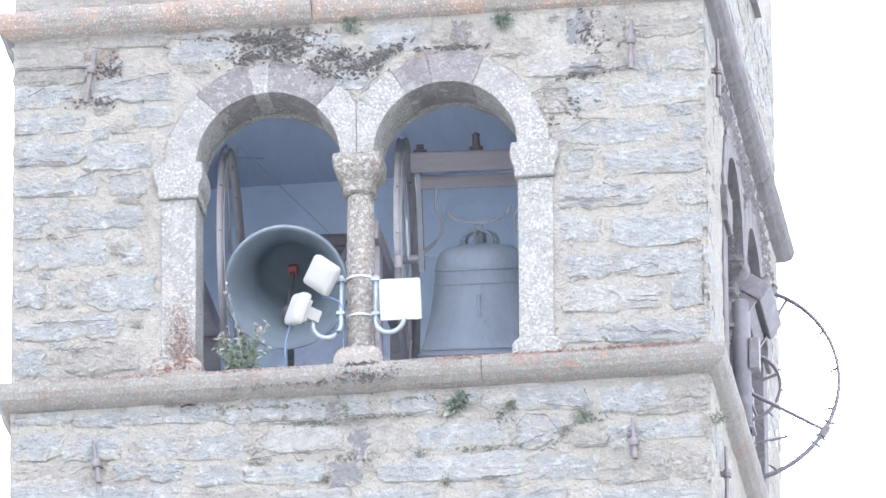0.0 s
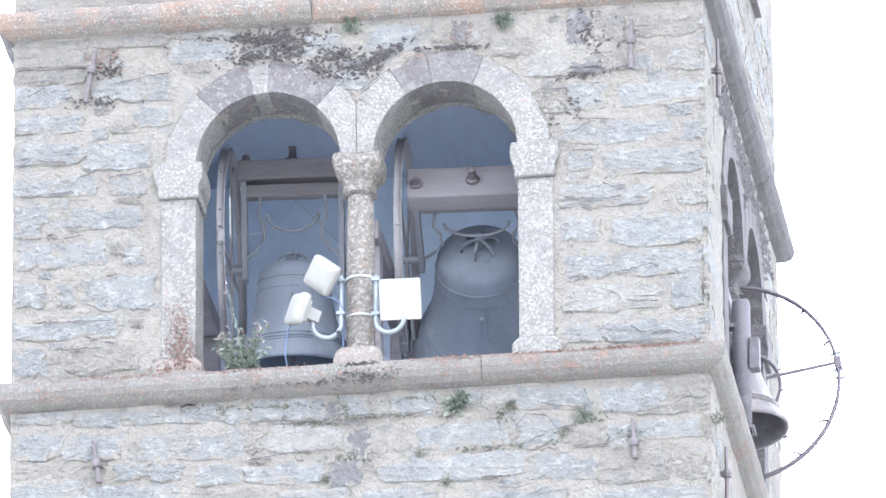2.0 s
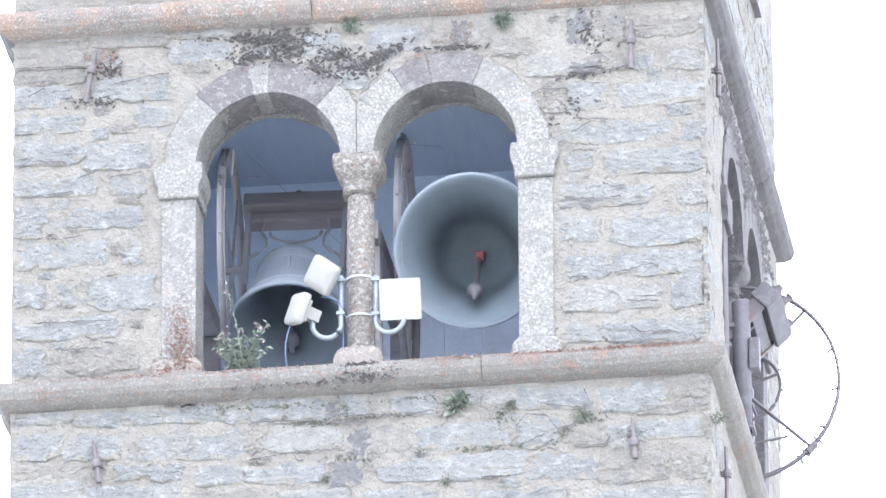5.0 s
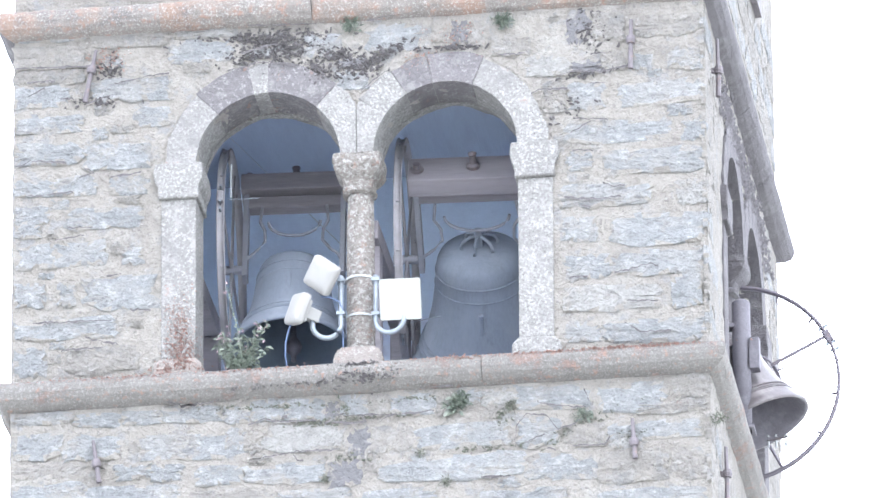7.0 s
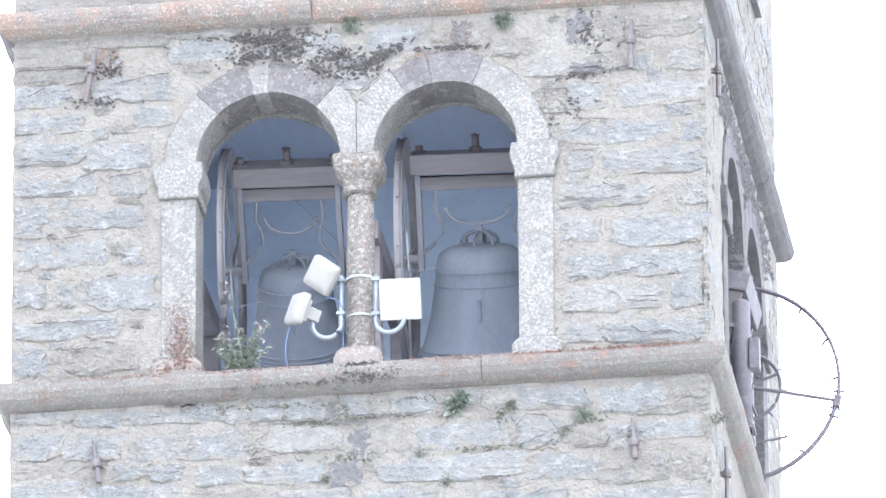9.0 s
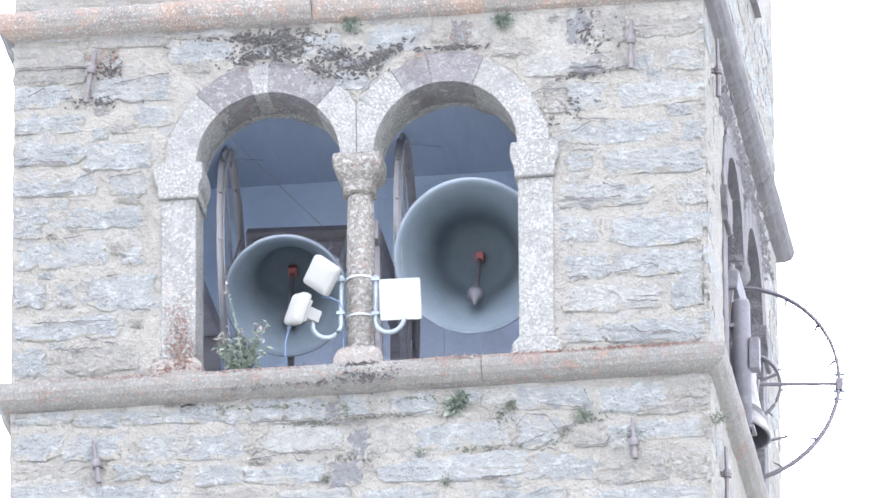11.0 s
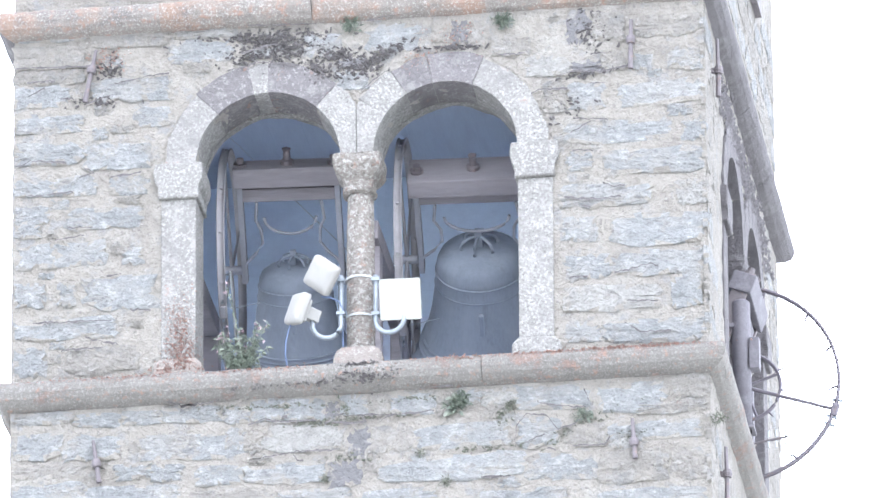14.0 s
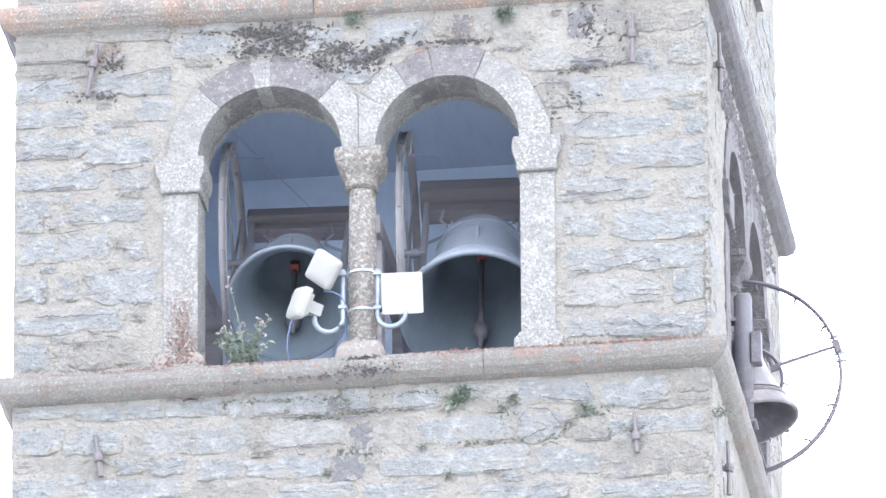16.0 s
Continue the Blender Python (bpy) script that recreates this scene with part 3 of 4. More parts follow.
tagged(part("rope", wire, "tie"), "thin pale rope hanging slack inside the chamber", "rope")

# ---- antennas strapped to the column ----
def panel(bm, half, thick, corner, bulge=0.0):
    """A square plate facing -y with rounded corners and a slightly raised face."""
    out = []
    for cx, cz, a0 in ((1, 1, 0), (-1, 1, 90), (-1, -1, 180), (1, -1, 270)):
        for i in range(5):
            a = radians(a0 + i * 22.5)
            out.append((cx * (half - corner) + corner * math.cos(a), cz * (half - corner) + corner * math.sin(a)))
    rings = []
    for s, y in ((0.97, 0.0), (1.0, -0.006), (1.0, -thick + 0.012), (0.985, -thick), (0.88, -thick - bulge * 0.6), (0.5, -thick - bulge)):
        rings.append([bm.verts.new((x * s, y, z * s)) for x, z in out])
    for a, b in zip(rings, rings[1:]):
        for i in range(len(a)):
            bm.faces.new((a[i], a[(i + 1) % len(a)], b[(i + 1) % len(a)], b[i]))
    bm.faces.new(rings[0][::-1]), bm.faces.new(rings[-1])
    return bm


def bracket(points, parent, straps):
    part("mast_tube", tube(bmesh.new(), points, 0.019, 12), "steel", parent, "bent galvanised steel tube", smooth=True)
    for z in straps:
        part("pipe_clamp", box(bmesh.new(), points[0][0] - 0.03, points[0][0] + 0.03, points[0][1] - 0.024, points[0][1] + 0.05, z - 0.014, z + 0.014, 0.003), "steel", parent)


def bend(x0, x1, y0, y1, top, low):
    """A tube down from top, round a half circle to x1 and up again."""
    r, c = abs(x1 - x0) / 2, (x0 + x1) / 2
    s = 1 if x1 > x0 else -1
    pts = [(x0, y0, top), (x0, y0, (top + low) / 2), (x0, y0, low + r)]
    for i in range(1, 12):
        a = i * math.pi / 12
        pts.append((c - s * r * math.cos(a), y0 + (y1 - y0) * i / 12, low + r - r * math.sin(a)))
    pts.append((x1, y1, low + r + 0.04))
    return pts


ant = empty("panel_antenna", pose(0, 0, 0), "flat square white panel antenna on a bent steel tube", "antenna", "antennas on the column")
bracket(bend(0.128, 0.340, -0.01, -0.055, 0.665, 0.20), ant, (0.63, 0.36))
part("radome", panel(bmesh.new(), 0.150, 0.028, 0.012), "white", ant, "clean white square panel", pose(0.318, -0.085, 0.432, 20, 0, 2), False)
part("mount_plate", box(bmesh.new(), 0.28, 0.36, -0.058, -0.03, 0.36, 0.50, 0.004), "steel", ant)
ant = empty("dish_antenna", pose(0, 0, 0), "pair of rounded white dish antennas on one bent tube", "antenna", "antennas on the column")
bracket(bend(-0.128, -0.330, -0.01, -0.055, 0.675, 0.185), ant, (0.64, 0.38))
HEAD_A, HEAD_B = pose(-0.238, -0.085, 0.655, 16, 0, -28) @ pose(0, 0, 0, 0, 42, 0), pose(-0.405, -0.10, 0.385, 0, 30, 0) @ pose(0, 0, 0, 12, 0, -54)
head = part("radome", panel(bmesh.new(), 0.118, 0.05, 0.030, 0.020), "radome", ant, "rounded white radome", HEAD_A, True)
part("back_housing", box(bmesh.new(), -0.08, 0.08, 0.0, 0.05, -0.08, 0.08, 0.01), "grey", head)
part("arm", box(bmesh.new(), -0.03, 0.03, 0.05, 0.085, -0.03, 0.03, 0.005), "steel", head)
head = part("radome", panel(bmesh.new(), 0.118, 0.05, 0.030, 0.020), "radome", ant, "rounded white radome", HEAD_B, True)
part("back_housing", box(bmesh.new(), -0.085, 0.085, 0.0, 0.035, -0.085, 0.085, 0.01), "grey", head)
part("junction_box", box(bmesh.new(), -0.05, 0.05, 0.035, 0.14, -0.045, 0.045, 0.008), "grey", head, "pale grey junction box with a dark slot")
part("label_plate", box(bmesh.new(), -0.02, 0.02, 0.141, 0.144, -0.008, 0.008), "iron", head)
part("signal_cable", tube(bmesh.new(), [(-0.47, -0.06, 0.33), (-0.50, -0.06, 0.26), (-0.525, -0.05, 0.16), (-0.53, -0.03, 0.07), (-0.52, 0.02, -0.03)], 0.006, 6), "cable", ant, "thin blue cable")
part("signal_cable", tube(bmesh.new(), [(-0.26, -0.06, 0.50), (-0.20, -0.06, 0.49), (-0.14, -0.04, 0.465), (-0.115, -0.02, 0.42), (-0.12, 0.04, 0.2), (-0.12, 0.06, 0.0)], 0.006, 6), "cable", ant)
for z in (0.70, 0.40):
    bm = lathe(bmesh.new(), [(0.106, -0.008), (0.112, -0.008), (0.112, 0.008), (0.106, 0.008)], 28, True)
    tagged(part("cable_tie", bm, "tie", m=pose(-0.006, 0.16, z)), "white plastic strap round the stone column", "cable tie", "straps on the column")


# ---- iron wall anchors ----
def anchor(m, length, knob):
    top = empty("wall_anchor", m, "rusty wrought-iron tie anchor bar on the masonry", "wall anchor", "iron wall anchors")
    z0 = -length / 2
    part("bar", tube(bmesh.new(), [(0, 0, z0), (0, -0.004, z0 + length * 0.3), (0, 0, z0 + length * 0.7), (0, 0.002, -z0)], 0.020, 7, 0.013), "iron", top)
    part("eye", lathe(bmesh.new(), [(0.0, -0.035), (0.03, -0.028), (0.036, 0.0), (0.03, 0.028), (0.0, 0.035)], 10), "iron", top, m=pose(0, -0.006, z0 + length * knob))
    part("tie_end", box(bmesh.new(), -0.012, 0.012, -0.01, 0.08, -0.02, 0.02, 0.003, pose(0, 0, z0 + length * knob)), "iron", top)
    return top


for x, z, lean, length, knob in ((-1.966, 2.375, 11, 0.42, 0.62), (2.008, 2.36, 1, 0.39, 0.58), (-1.904, -0.68, -8, 0.33, 0.45), (1.99, -0.745, -3, 0.31, 0.40)):
    anchor(pose(x, -0.045, z, 0, lean, 0), length, knob)
anchor(pose(HALF + 0.045, 0.46, 2.36, 0, 0, 90), 0.46, 0.45)
anchor(pose(HALF + 0.045, 0.58, -0.80, 0, 0, 90), 0.42, 0.5)
# a steel pole and the iron housing in the side window
pole = empty("steel_pole", pose(2.60, 1.62, 0), "thick dull grey steel pole in the side window", "pole")
part("tube", lathe(bmesh.new(), [(0.0, SILL), (0.068, SILL), (0.068, 0.98), (0.05, 1.0), (0.0, 1.002)], 20), "pole", pole, smooth=True)
part("foot", box(bmesh.new(), -0.09, 0.09, -0.09, 0.09, SILL, SILL + 0.02), "pole", pole)
part("terminal_box", box(bmesh.new(), 0.06, 0.135, -0.06, 0.04, 0.438, 0.685, 0.006), "pole", pole, "dark metal terminal box")
part("bracket", box(bmesh.new(), -0.12, 0.05, -0.05, 0.05, 0.78, 0.81, 0.003), "pole", pole)
yagi = empty("yagi_antenna", pose(2.60, 2.30, 0.17), "small aerial with white upright rods beside the side column", "antenna")
part("boom", tube(bmesh.new(), [(-0.18, 0.02, -0.04), (0.26, 0, 0.02)], 0.009, 6), "iron", yagi)
for x in (0.115, 0.172, 0.245):
    for z0, z1 in ((-0.065, -0.014), (0.02, 0.075)):
        part("rod", tube(bmesh.new(), [(x, -0.01, z0), (x, -0.01, z1)], 0.009, 6), "tie", yagi, "white upright rod")
small = empty("small_bell_wheel", pose(2.48, 2.90, 0.862), "small thin iron bell wheel deep in the side window", "wheel")
part("rim", tube(bmesh.new(), [(0.27 * math.cos(i * math.tau / 40), 0, 0.27 * math.sin(i * math.tau / 40)) for i in range(40)], 0.014, 6, closed=True), "wheel_iron", small)
for a in (-50, -8, 25, 130, 220):
    c_, s_ = math.cos(radians(a)), math.sin(radians(a))
    part("rope_guide", tube(bmesh.new(), [(0.27 * c_, 0, 0.27 * s_), (0.33 * c_, 0, 0.33 * s_)], 0.010, 5, 0.004), "wheel_iron", small)
for a in (20, 110, 200, 290):
    part("spoke", tube(bmesh.new(), [(0, 0, 0), (0.27 * math.cos(radians(a)), 0, 0.27 * math.sin(radians(a)))], 0.012, 6), "wheel_iron", small)
part("axle", tube(bmesh.new(), [(0, -0.25, 0), (0, 0.25, 0)], 0.03, 10), "wheel_iron", small)
part("bearing_post", box(bmesh.new(), -0.05, 0.05, 0.10, 0.20, -0.90, 0.05, 0.006), "pole", small)
# boards added to stand for the dark of an upper side opening
hatch = empty("wooden_hatch", pose(HALF + 0.01, 3.10, 4.16), "dark boards in place of an upper opening on the side wall", "hatch")
for k in range(3):
    part("board", box(bmesh.new(), 0.0, 0.05, -0.40 + k * 0.27, -0.14 + k * 0.27, 0, 0.7, 0.004), "iron", hatch)


# ---- rubble stones set in the mortar ----
def stone(x0, x1, z, h, rng, proud=1.0):
    """One hewn block: uneven rectangular outline, skirt and a hummocky face that stands out of the mortar."""
    bm = bmesh.new()
    cx, w = (x0 + x1) / 2, (x1 - x0) / 2 + 0.008
    cz, hh = z, h / 2 + 0.008
    out = rng.uniform(0.007, 0.016) * proud
    lean = rng.uniform(-0.10, 0.10) * hh
    squareness, seed = rng.uniform(6.0, 14.0), rng.uniform(0, 50)
    n = 24
    edge = []
    for i in range(n):
        a = math.tau * i / n + rng.uniform(-0.08, 0.08)
        ca, sa = math.cos(a), math.sin(a)
        q = (abs(ca) ** squareness + abs(sa) ** squareness) ** (-1 / squareness)
        chip = 1 + 0.20 * noise.noise((seed, ca * 2.6, sa * 2.6)) + 0.16 * noise.noise((seed, q * ca * 9.0 * w / 0.3, sa * 5.0)) - (rng.uniform(0.0, 0.2) if rng.random() < 0.25 else 0)
        reach = min(1.0, hh / w * 1.6)
        edge.append((w * q * ca * (1 + (chip - 1) * reach), hh * q * sa * chip + lean * ca))
    rings = [[], [], []]
    for x, dz in edge:
        for ring, pull, y in ((0, -0.010, 0.03), (1, 0.0, -out * rng.uniform(0.3, 1.0)), (2, rng.uniform(0.006, 0.05), -out * rng.uniform(0.6, 1.7))):
            fx, fz = 1 - min(0.5, pull / w), 1 - min(0.5, pull / hh)
            rings[ring].append(bm.verts.new((cx + x * fx, y, cz + dz * fz)))
    mid = bm.verts.new((cx + w * rng.uniform(-0.3, 0.3), -out * rng.uniform(0.8, 1.5), cz + hh * rng.uniform(-0.2, 0.2)))
    lap = [rng.random() < 0.4 for _ in range(n)]
    for a, b in zip(rings, rings[1:]):
        for i in range(n):
            bm.faces.new((a[i], a[(i + 1) % n], b[(i + 1) % n], b[i])).material_index = int(lap[i])
    for i in range(n):
        bm.faces.new((rings[2][i], rings[2][(i + 1) % n], mid))
    return bm


rng = random.Random(7)


laid = []


def set_stone(x0, x1, z, h, kind, wall):
    laid.append((x0, x1, z - h / 2, z + h / 2, wall))
    part("stone", stone(x0, x1, z, h, rng, 1.0 if wall == "wall_south" else 0.45), kind, walls[wall]).data.materials.append(M["mortar"])


set_stone(-2.52, -2.02, 2.75, 0.11, "stone", "wall_south")
set_stone(-1.98, -1.39, 2.68, 0.13, "warm", "wall_south")
set_stone(-1.35, -0.92, 2.68, 0.06, "pale", "wall_south")
set_stone(0.55, 0.69, 2.58, 0.19, "warm", "wall_south")
set_stone(-2.53, -2.02, 2.56, 0.17, "warm", "wall_south")
set_stone(0.69, 0.8, 2.56, 0.17, "dark", "wall_south")
set_stone(0.07, 0.45, 2.55, 0.21, "stone", "wall_south")
set_stone(-1.39, -0.92, 2.54, 0.18, "stone", "wall_south")
set_stone(1.54, 1.72, 2.53, 0.27, "dark", "wall_south")
set_stone(1.73, 1.95, 2.53, 0.21, "warm", "wall_south")
set_stone(0.81, 0.97, 2.53, 0.17, "warm", "wall_south")
set_stone(-0.39, -0.13, 2.52, 0.17, "stone", "wall_south")
set_stone(2.02, 2.52, 2.51, 0.15, "warm", "wall_south")
set_stone(-0.82, -0.55, 2.5, 0.08, "stone", "wall_south")
set_stone(0.98, 1.27, 2.43, 0.16, "warm", "wall_south")
set_stone(-1.28, -1.1, 2.41, 0.07, "warm", "wall_south")
set_stone(-2.53, -2.02, 2.4, 0.1, "warm", "wall_south")
set_stone(-0.13, 0.06, 2.37, 0.07, "dark", "wall_south")
set_stone(-1.97, -1.39, 2.26, 0.18, "stone", "wall_south")
set_stone(-2.53, -2.13, 2.25, 0.16, "stone", "wall_south")
set_stone(1.79, 1.95, 2.25, 0.14, "warm", "wall_south")
set_stone(1.23, 1.55, 2.24, 0.15, "pale", "wall_south")
set_stone(2.01, 2.15, 2.23, 0.11, "stone", "wall_south")
set_stone(2.27, 2.52, 2.23, 0.14, "stone", "wall_south")
set_stone(-0.17, 0.06, 2.23, 0.14, "stone", "wall_south")
set_stone(1.56, 1.78, 2.21, 0.1, "dark", "wall_south")
set_stone(-1.64, -1.39, 2.04, 0.14, "stone", "wall_south")
set_stone(-2.52, -2.03, 2.03, 0.14, "stone", "wall_south")
set_stone(1.92, 2.52, 1.98, 0.17, "stone", "wall_south")
set_stone(1.53, 1.81, 1.98, 0.21, "stone", "wall_south")
set_stone(1.36, 1.52, 1.98, 0.23, "warm", "wall_south")
set_stone(-2.52, -2.03, 1.79, 0.15, "stone", "wall_south")
set_stone(-2.01, -1.54, 1.74, 0.2, "stone", "wall_south")
set_stone(1.51, 2.29, 1.69, 0.17, "stone", "wall_south")
set_stone(2.37, 2.53, 1.68, 0.17, "stone", "wall_south")
set_stone(-2.52, -2.24, 1.52, 0.12, "stone", "wall_south")
set_stone(-2.24, -1.92, 1.52, 0.14, "stone", "wall_south")
set_stone(-1.82, -1.54, 1.5, 0.15, "stone", "wall_south")
set_stone(1.52, 1.7, 1.47, 0.14, "stone", "wall_south")
set_stone(1.8, 2.52, 1.44, 0.19, "stone", "wall_south")
set_stone(-2.52, -2.28, 1.31, 0.14, "stone", "wall_south")
set_stone(-2.15, -1.58, 1.25, 0.15, "stone", "wall_south")
set_stone(1.47, 2.13, 1.19, 0.17, "stone", "wall_south")
set_stone(-2.52, -2.34, 1.18, 0.09, "stone", "wall_south")
set_stone(2.32, 2.53, 1.18, 0.19, "pale", "wall_south")
set_stone(-2.21, -1.85, 0.98, 0.19, "stone", "wall_south")
set_stone(-2.51, -2.22, 0.97, 0.19, "stone", "wall_south")
set_stone(-1.73, -1.58, 0.94, 0.12, "stone", "wall_south")
set_stone(1.47, 1.74, 0.93, 0.18, "stone", "wall_south")
set_stone(1.85, 2.52, 0.9, 0.23, "stone", "wall_south")
set_stone(-2.52, -2.29, 0.67, 0.18, "stone", "wall_south")
set_stone(-2.2, -2.08, 0.66, 0.17, "stone", "wall_south")
set_stone(-2.01, -1.48, 0.65, 0.26, "stone", "wall_south")
set_stone(1.84, 2.51, 0.64, 0.2, "stone", "wall_south")
set_stone(1.5, 1.82, 0.63, 0.2, "stone", "wall_south")
set_stone(2.28, 2.49, 0.4, 0.24, "stone", "wall_south")
set_stone(-2.51, -1.77, 0.39, 0.16, "stone", "wall_south")
set_stone(1.5, 2.19, 0.38, 0.18, "pale", "wall_south")
set_stone(-2.52, -2.29, 0.14, 0.21, "stone", "wall_south")
set_stone(-2.12, -1.6, 0.13, 0.2, "warm", "wall_south")
set_stone(1.51, 1.75, 0.12, 0.15, "stone", "wall_south")
set_stone(1.8, 2.5, 0.1, 0.17, "stone", "wall_south")
set_stone(-0.95, -0.82, -0.26, 0.07, "warm", "wall_south")
set_stone(-2.51, -2.09, -0.3, 0.08, "stone", "wall_south")
set_stone(0.7, 0.88, -0.33, 0.11, "stone", "wall_south")
set_stone(-2.07, -1.74, -0.34, 0.09, "stone", "wall_south")
set_stone(-1.72, -1.43, -0.34, 0.1, "stone", "wall_south")
set_stone(-1.42, -1.0, -0.34, 0.11, "stone", "wall_south")
set_stone(-0.78, -0.55, -0.34, 0.16, "stone", "wall_south")
set_stone(-0.14, 0.06, -0.34, 0.15, "stone", "wall_south")
set_stone(0.89, 1.14, -0.34, 0.12, "pale", "wall_south")
set_stone(2.28, 2.52, -0.34, 0.17, "warm", "wall_south")
set_stone(0.07, 0.22, -0.35, 0.16, "warm", "wall_south")
set_stone(-0.98, -0.8, -0.36, 0.12, "stone", "wall_south")
set_stone(-0.53, -0.25, -0.36, 0.17, "stone", "wall_south")
set_stone(0.23, 0.56, -0.36, 0.17, "stone", "wall_south")
set_stone(1.12, 1.66, -0.36, 0.19, "stone", "wall_south")
set_stone(-0.24, -0.15, -0.38, 0.16, "dark", "wall_south")
set_stone(0.57, 0.67, -0.39, 0.15, "warm", "wall_south")
set_stone(1.72, 2.22, -0.41, 0.22, "stone", "wall_south")
set_stone(0.92, 1.02, -0.46, 0.08, "warm", "wall_south")
set_stone(2.0, 2.51, -0.5, 0.08, "warm", "wall_south")
set_stone(-2.5, -2.16, -0.53, 0.19, "stone", "wall_south")
set_stone(-0.97, -0.84, -0.55, 0.16, "stone", "wall_south")
set_stone(-2.15, -1.74, -0.56, 0.18, "stone", "wall_south")
set_stone(-0.69, -0.12, -0.58, 0.2, "pale", "wall_south")
set_stone(-1.58, -0.82, -0.59, 0.19, "stone", "wall_south")
set_stone(-0.83, -0.7, -0.59, 0.13, "warm", "wall_south")
set_stone(0.09, 0.39, -0.61, 0.18, "warm", "wall_south")
set_stone(0.4, 1.09, -0.63, 0.18, "stone", "wall_south")
set_stone(1.16, 1.46, -0.63, 0.22, "stone", "wall_south")
set_stone(-0.07, 0.08, -0.64, 0.23, "dark", "wall_south")
set_stone(1.81, 2.47, -0.67, 0.13, "stone", "wall_south")
set_stone(1.49, 1.78, -0.68, 0.17, "warm", "wall_south")
set_stone(-2.5, -1.99, -0.71, 0.11, "warm", "wall_south")
set_stone(1.8, 1.97, -0.75, 0.08, "pale", "wall_south")
set_stone(-1.77, -1.52, -0.76, 0.11, "stone", "wall_south")
set_stone(-1.51, -1.29, -0.78, 0.13, "stone", "wall_south")
set_stone(0.05, 0.16, -0.82, 0.09, "warm", "wall_south")
set_stone(-1.19, -0.86, -0.83, 0.14, "stone", "wall_south")
set_stone(-0.84, -0.25, -0.84, 0.15, "stone", "wall_south")
set_stone(-0.22, 0.02, -0.87, 0.21, "dark", "wall_south")
set_stone(0.14, 1.19, -0.87, 0.18, "stone", "wall_south")
set_stone(-2.5, -1.99, -0.89, 0.14, "stone", "wall_south")
set_stone(1.2, 1.72, -0.92, 0.19, "stone", "wall_south")
set_stone(-1.98, -1.29, -0.94, 0.14, "stone", "wall_south")
set_stone(1.74, 2.23, -0.94, 0.23, "warm", "wall_south")
set_stone(2.26, 2.52, -0.94, 0.23, "warm", "wall_south")
set_stone(-1.23, -0.68, -1.0, 0.12, "warm", "wall_south")
set_stone(-0.6, -0.06, -1.04, 0.12, "stone", "wall_south")
set_stone(0.02, 0.55, -1.08, 0.12, "stone", "wall_south")
set_stone(0.87, 1.49, -1.13, 0.11, "stone", "wall_south")
set_stone(1.73, 2.5, -1.18, 0.12, "stone", "wall_south")
# pinning stones in the wide joints
for _ in range(900):
    w, h = rng.uniform(0.05, 0.17), rng.uniform(0.035, 0.09)
    x, z = rng.uniform(-2.48, 2.48 - w), rng.uniform(-1.2, 2.66)
    if (-1.55 < x + w and x < 1.52 and -0.3 < z < 2.46) or -0.32 < z < 0.02:
        continue
    if any(wall == "wall_south" and x < b + 0.015 and x + w > a - 0.015 and z - h / 2 < d + 0.012 and z + h / 2 > c - 0.012 for a, b, c, d, wall in laid):
        continue
    set_stone(x, x + w, z, h, rng.choice(("stone", "warm", "warm", "stone", "dark") if rng.random() < 0.5 else ("stone", "warm")), "wall_south")
    if len(laid) > 215:
        break
# the shaded side, laid course by course
z = -1.25
while z < 4.6:
    h = rng.uniform(0.16, 0.24)
    x = -SIDE_HALF - 0.33
    while x < SIDE_HALF + 0.25:
        w = rng.uniform(0.25, 0.65)
        e = min(x + w, SIDE_HALF + 0.36)
        blocked = (-1.5 < e and x < 1.5 and -0.28 < z < 2.5) or 2.62 < z < 2.98 or abs(z + 0.14) < 0.24
        if not blocked:
            set_stone(x, e, z, h, rng.choice(("stone", "warm", "warm")), "wall_east")
        x = e + rng.uniform(0.03, 0.09)
    z += h + rng.uniform(0.05, 0.09)


# ---- plants, moss and black lichen ----
def blade(bm, root, way, length, width, rng):
    side = way.cross(Vector((rng.uniform(-1, 1), rng.uniform(-1, 1), rng.uniform(-1, 1)))).normalized() * width / 2
    mid, tip = root + way * length * 0.5, root + way * length - Vector((0, 0, 0.2 * length))
    v = [bm.verts.new(p) for p in (root, mid + side, tip, mid - side)]
    bm.faces.new((v[0], v[1], v[2])), bm.faces.new((v[0], v[2], v[3]))


def flower_head(bm, at, rng, size=0.014):
    for i in range(7):
        d = Vector((rng.gauss(0, 1), rng.gauss(0, 1), rng.gauss(0.4, 1))).normalized()
        blade(bm, at, d, size * rng.uniform(0.8, 1.3), size * 0.8, rng)


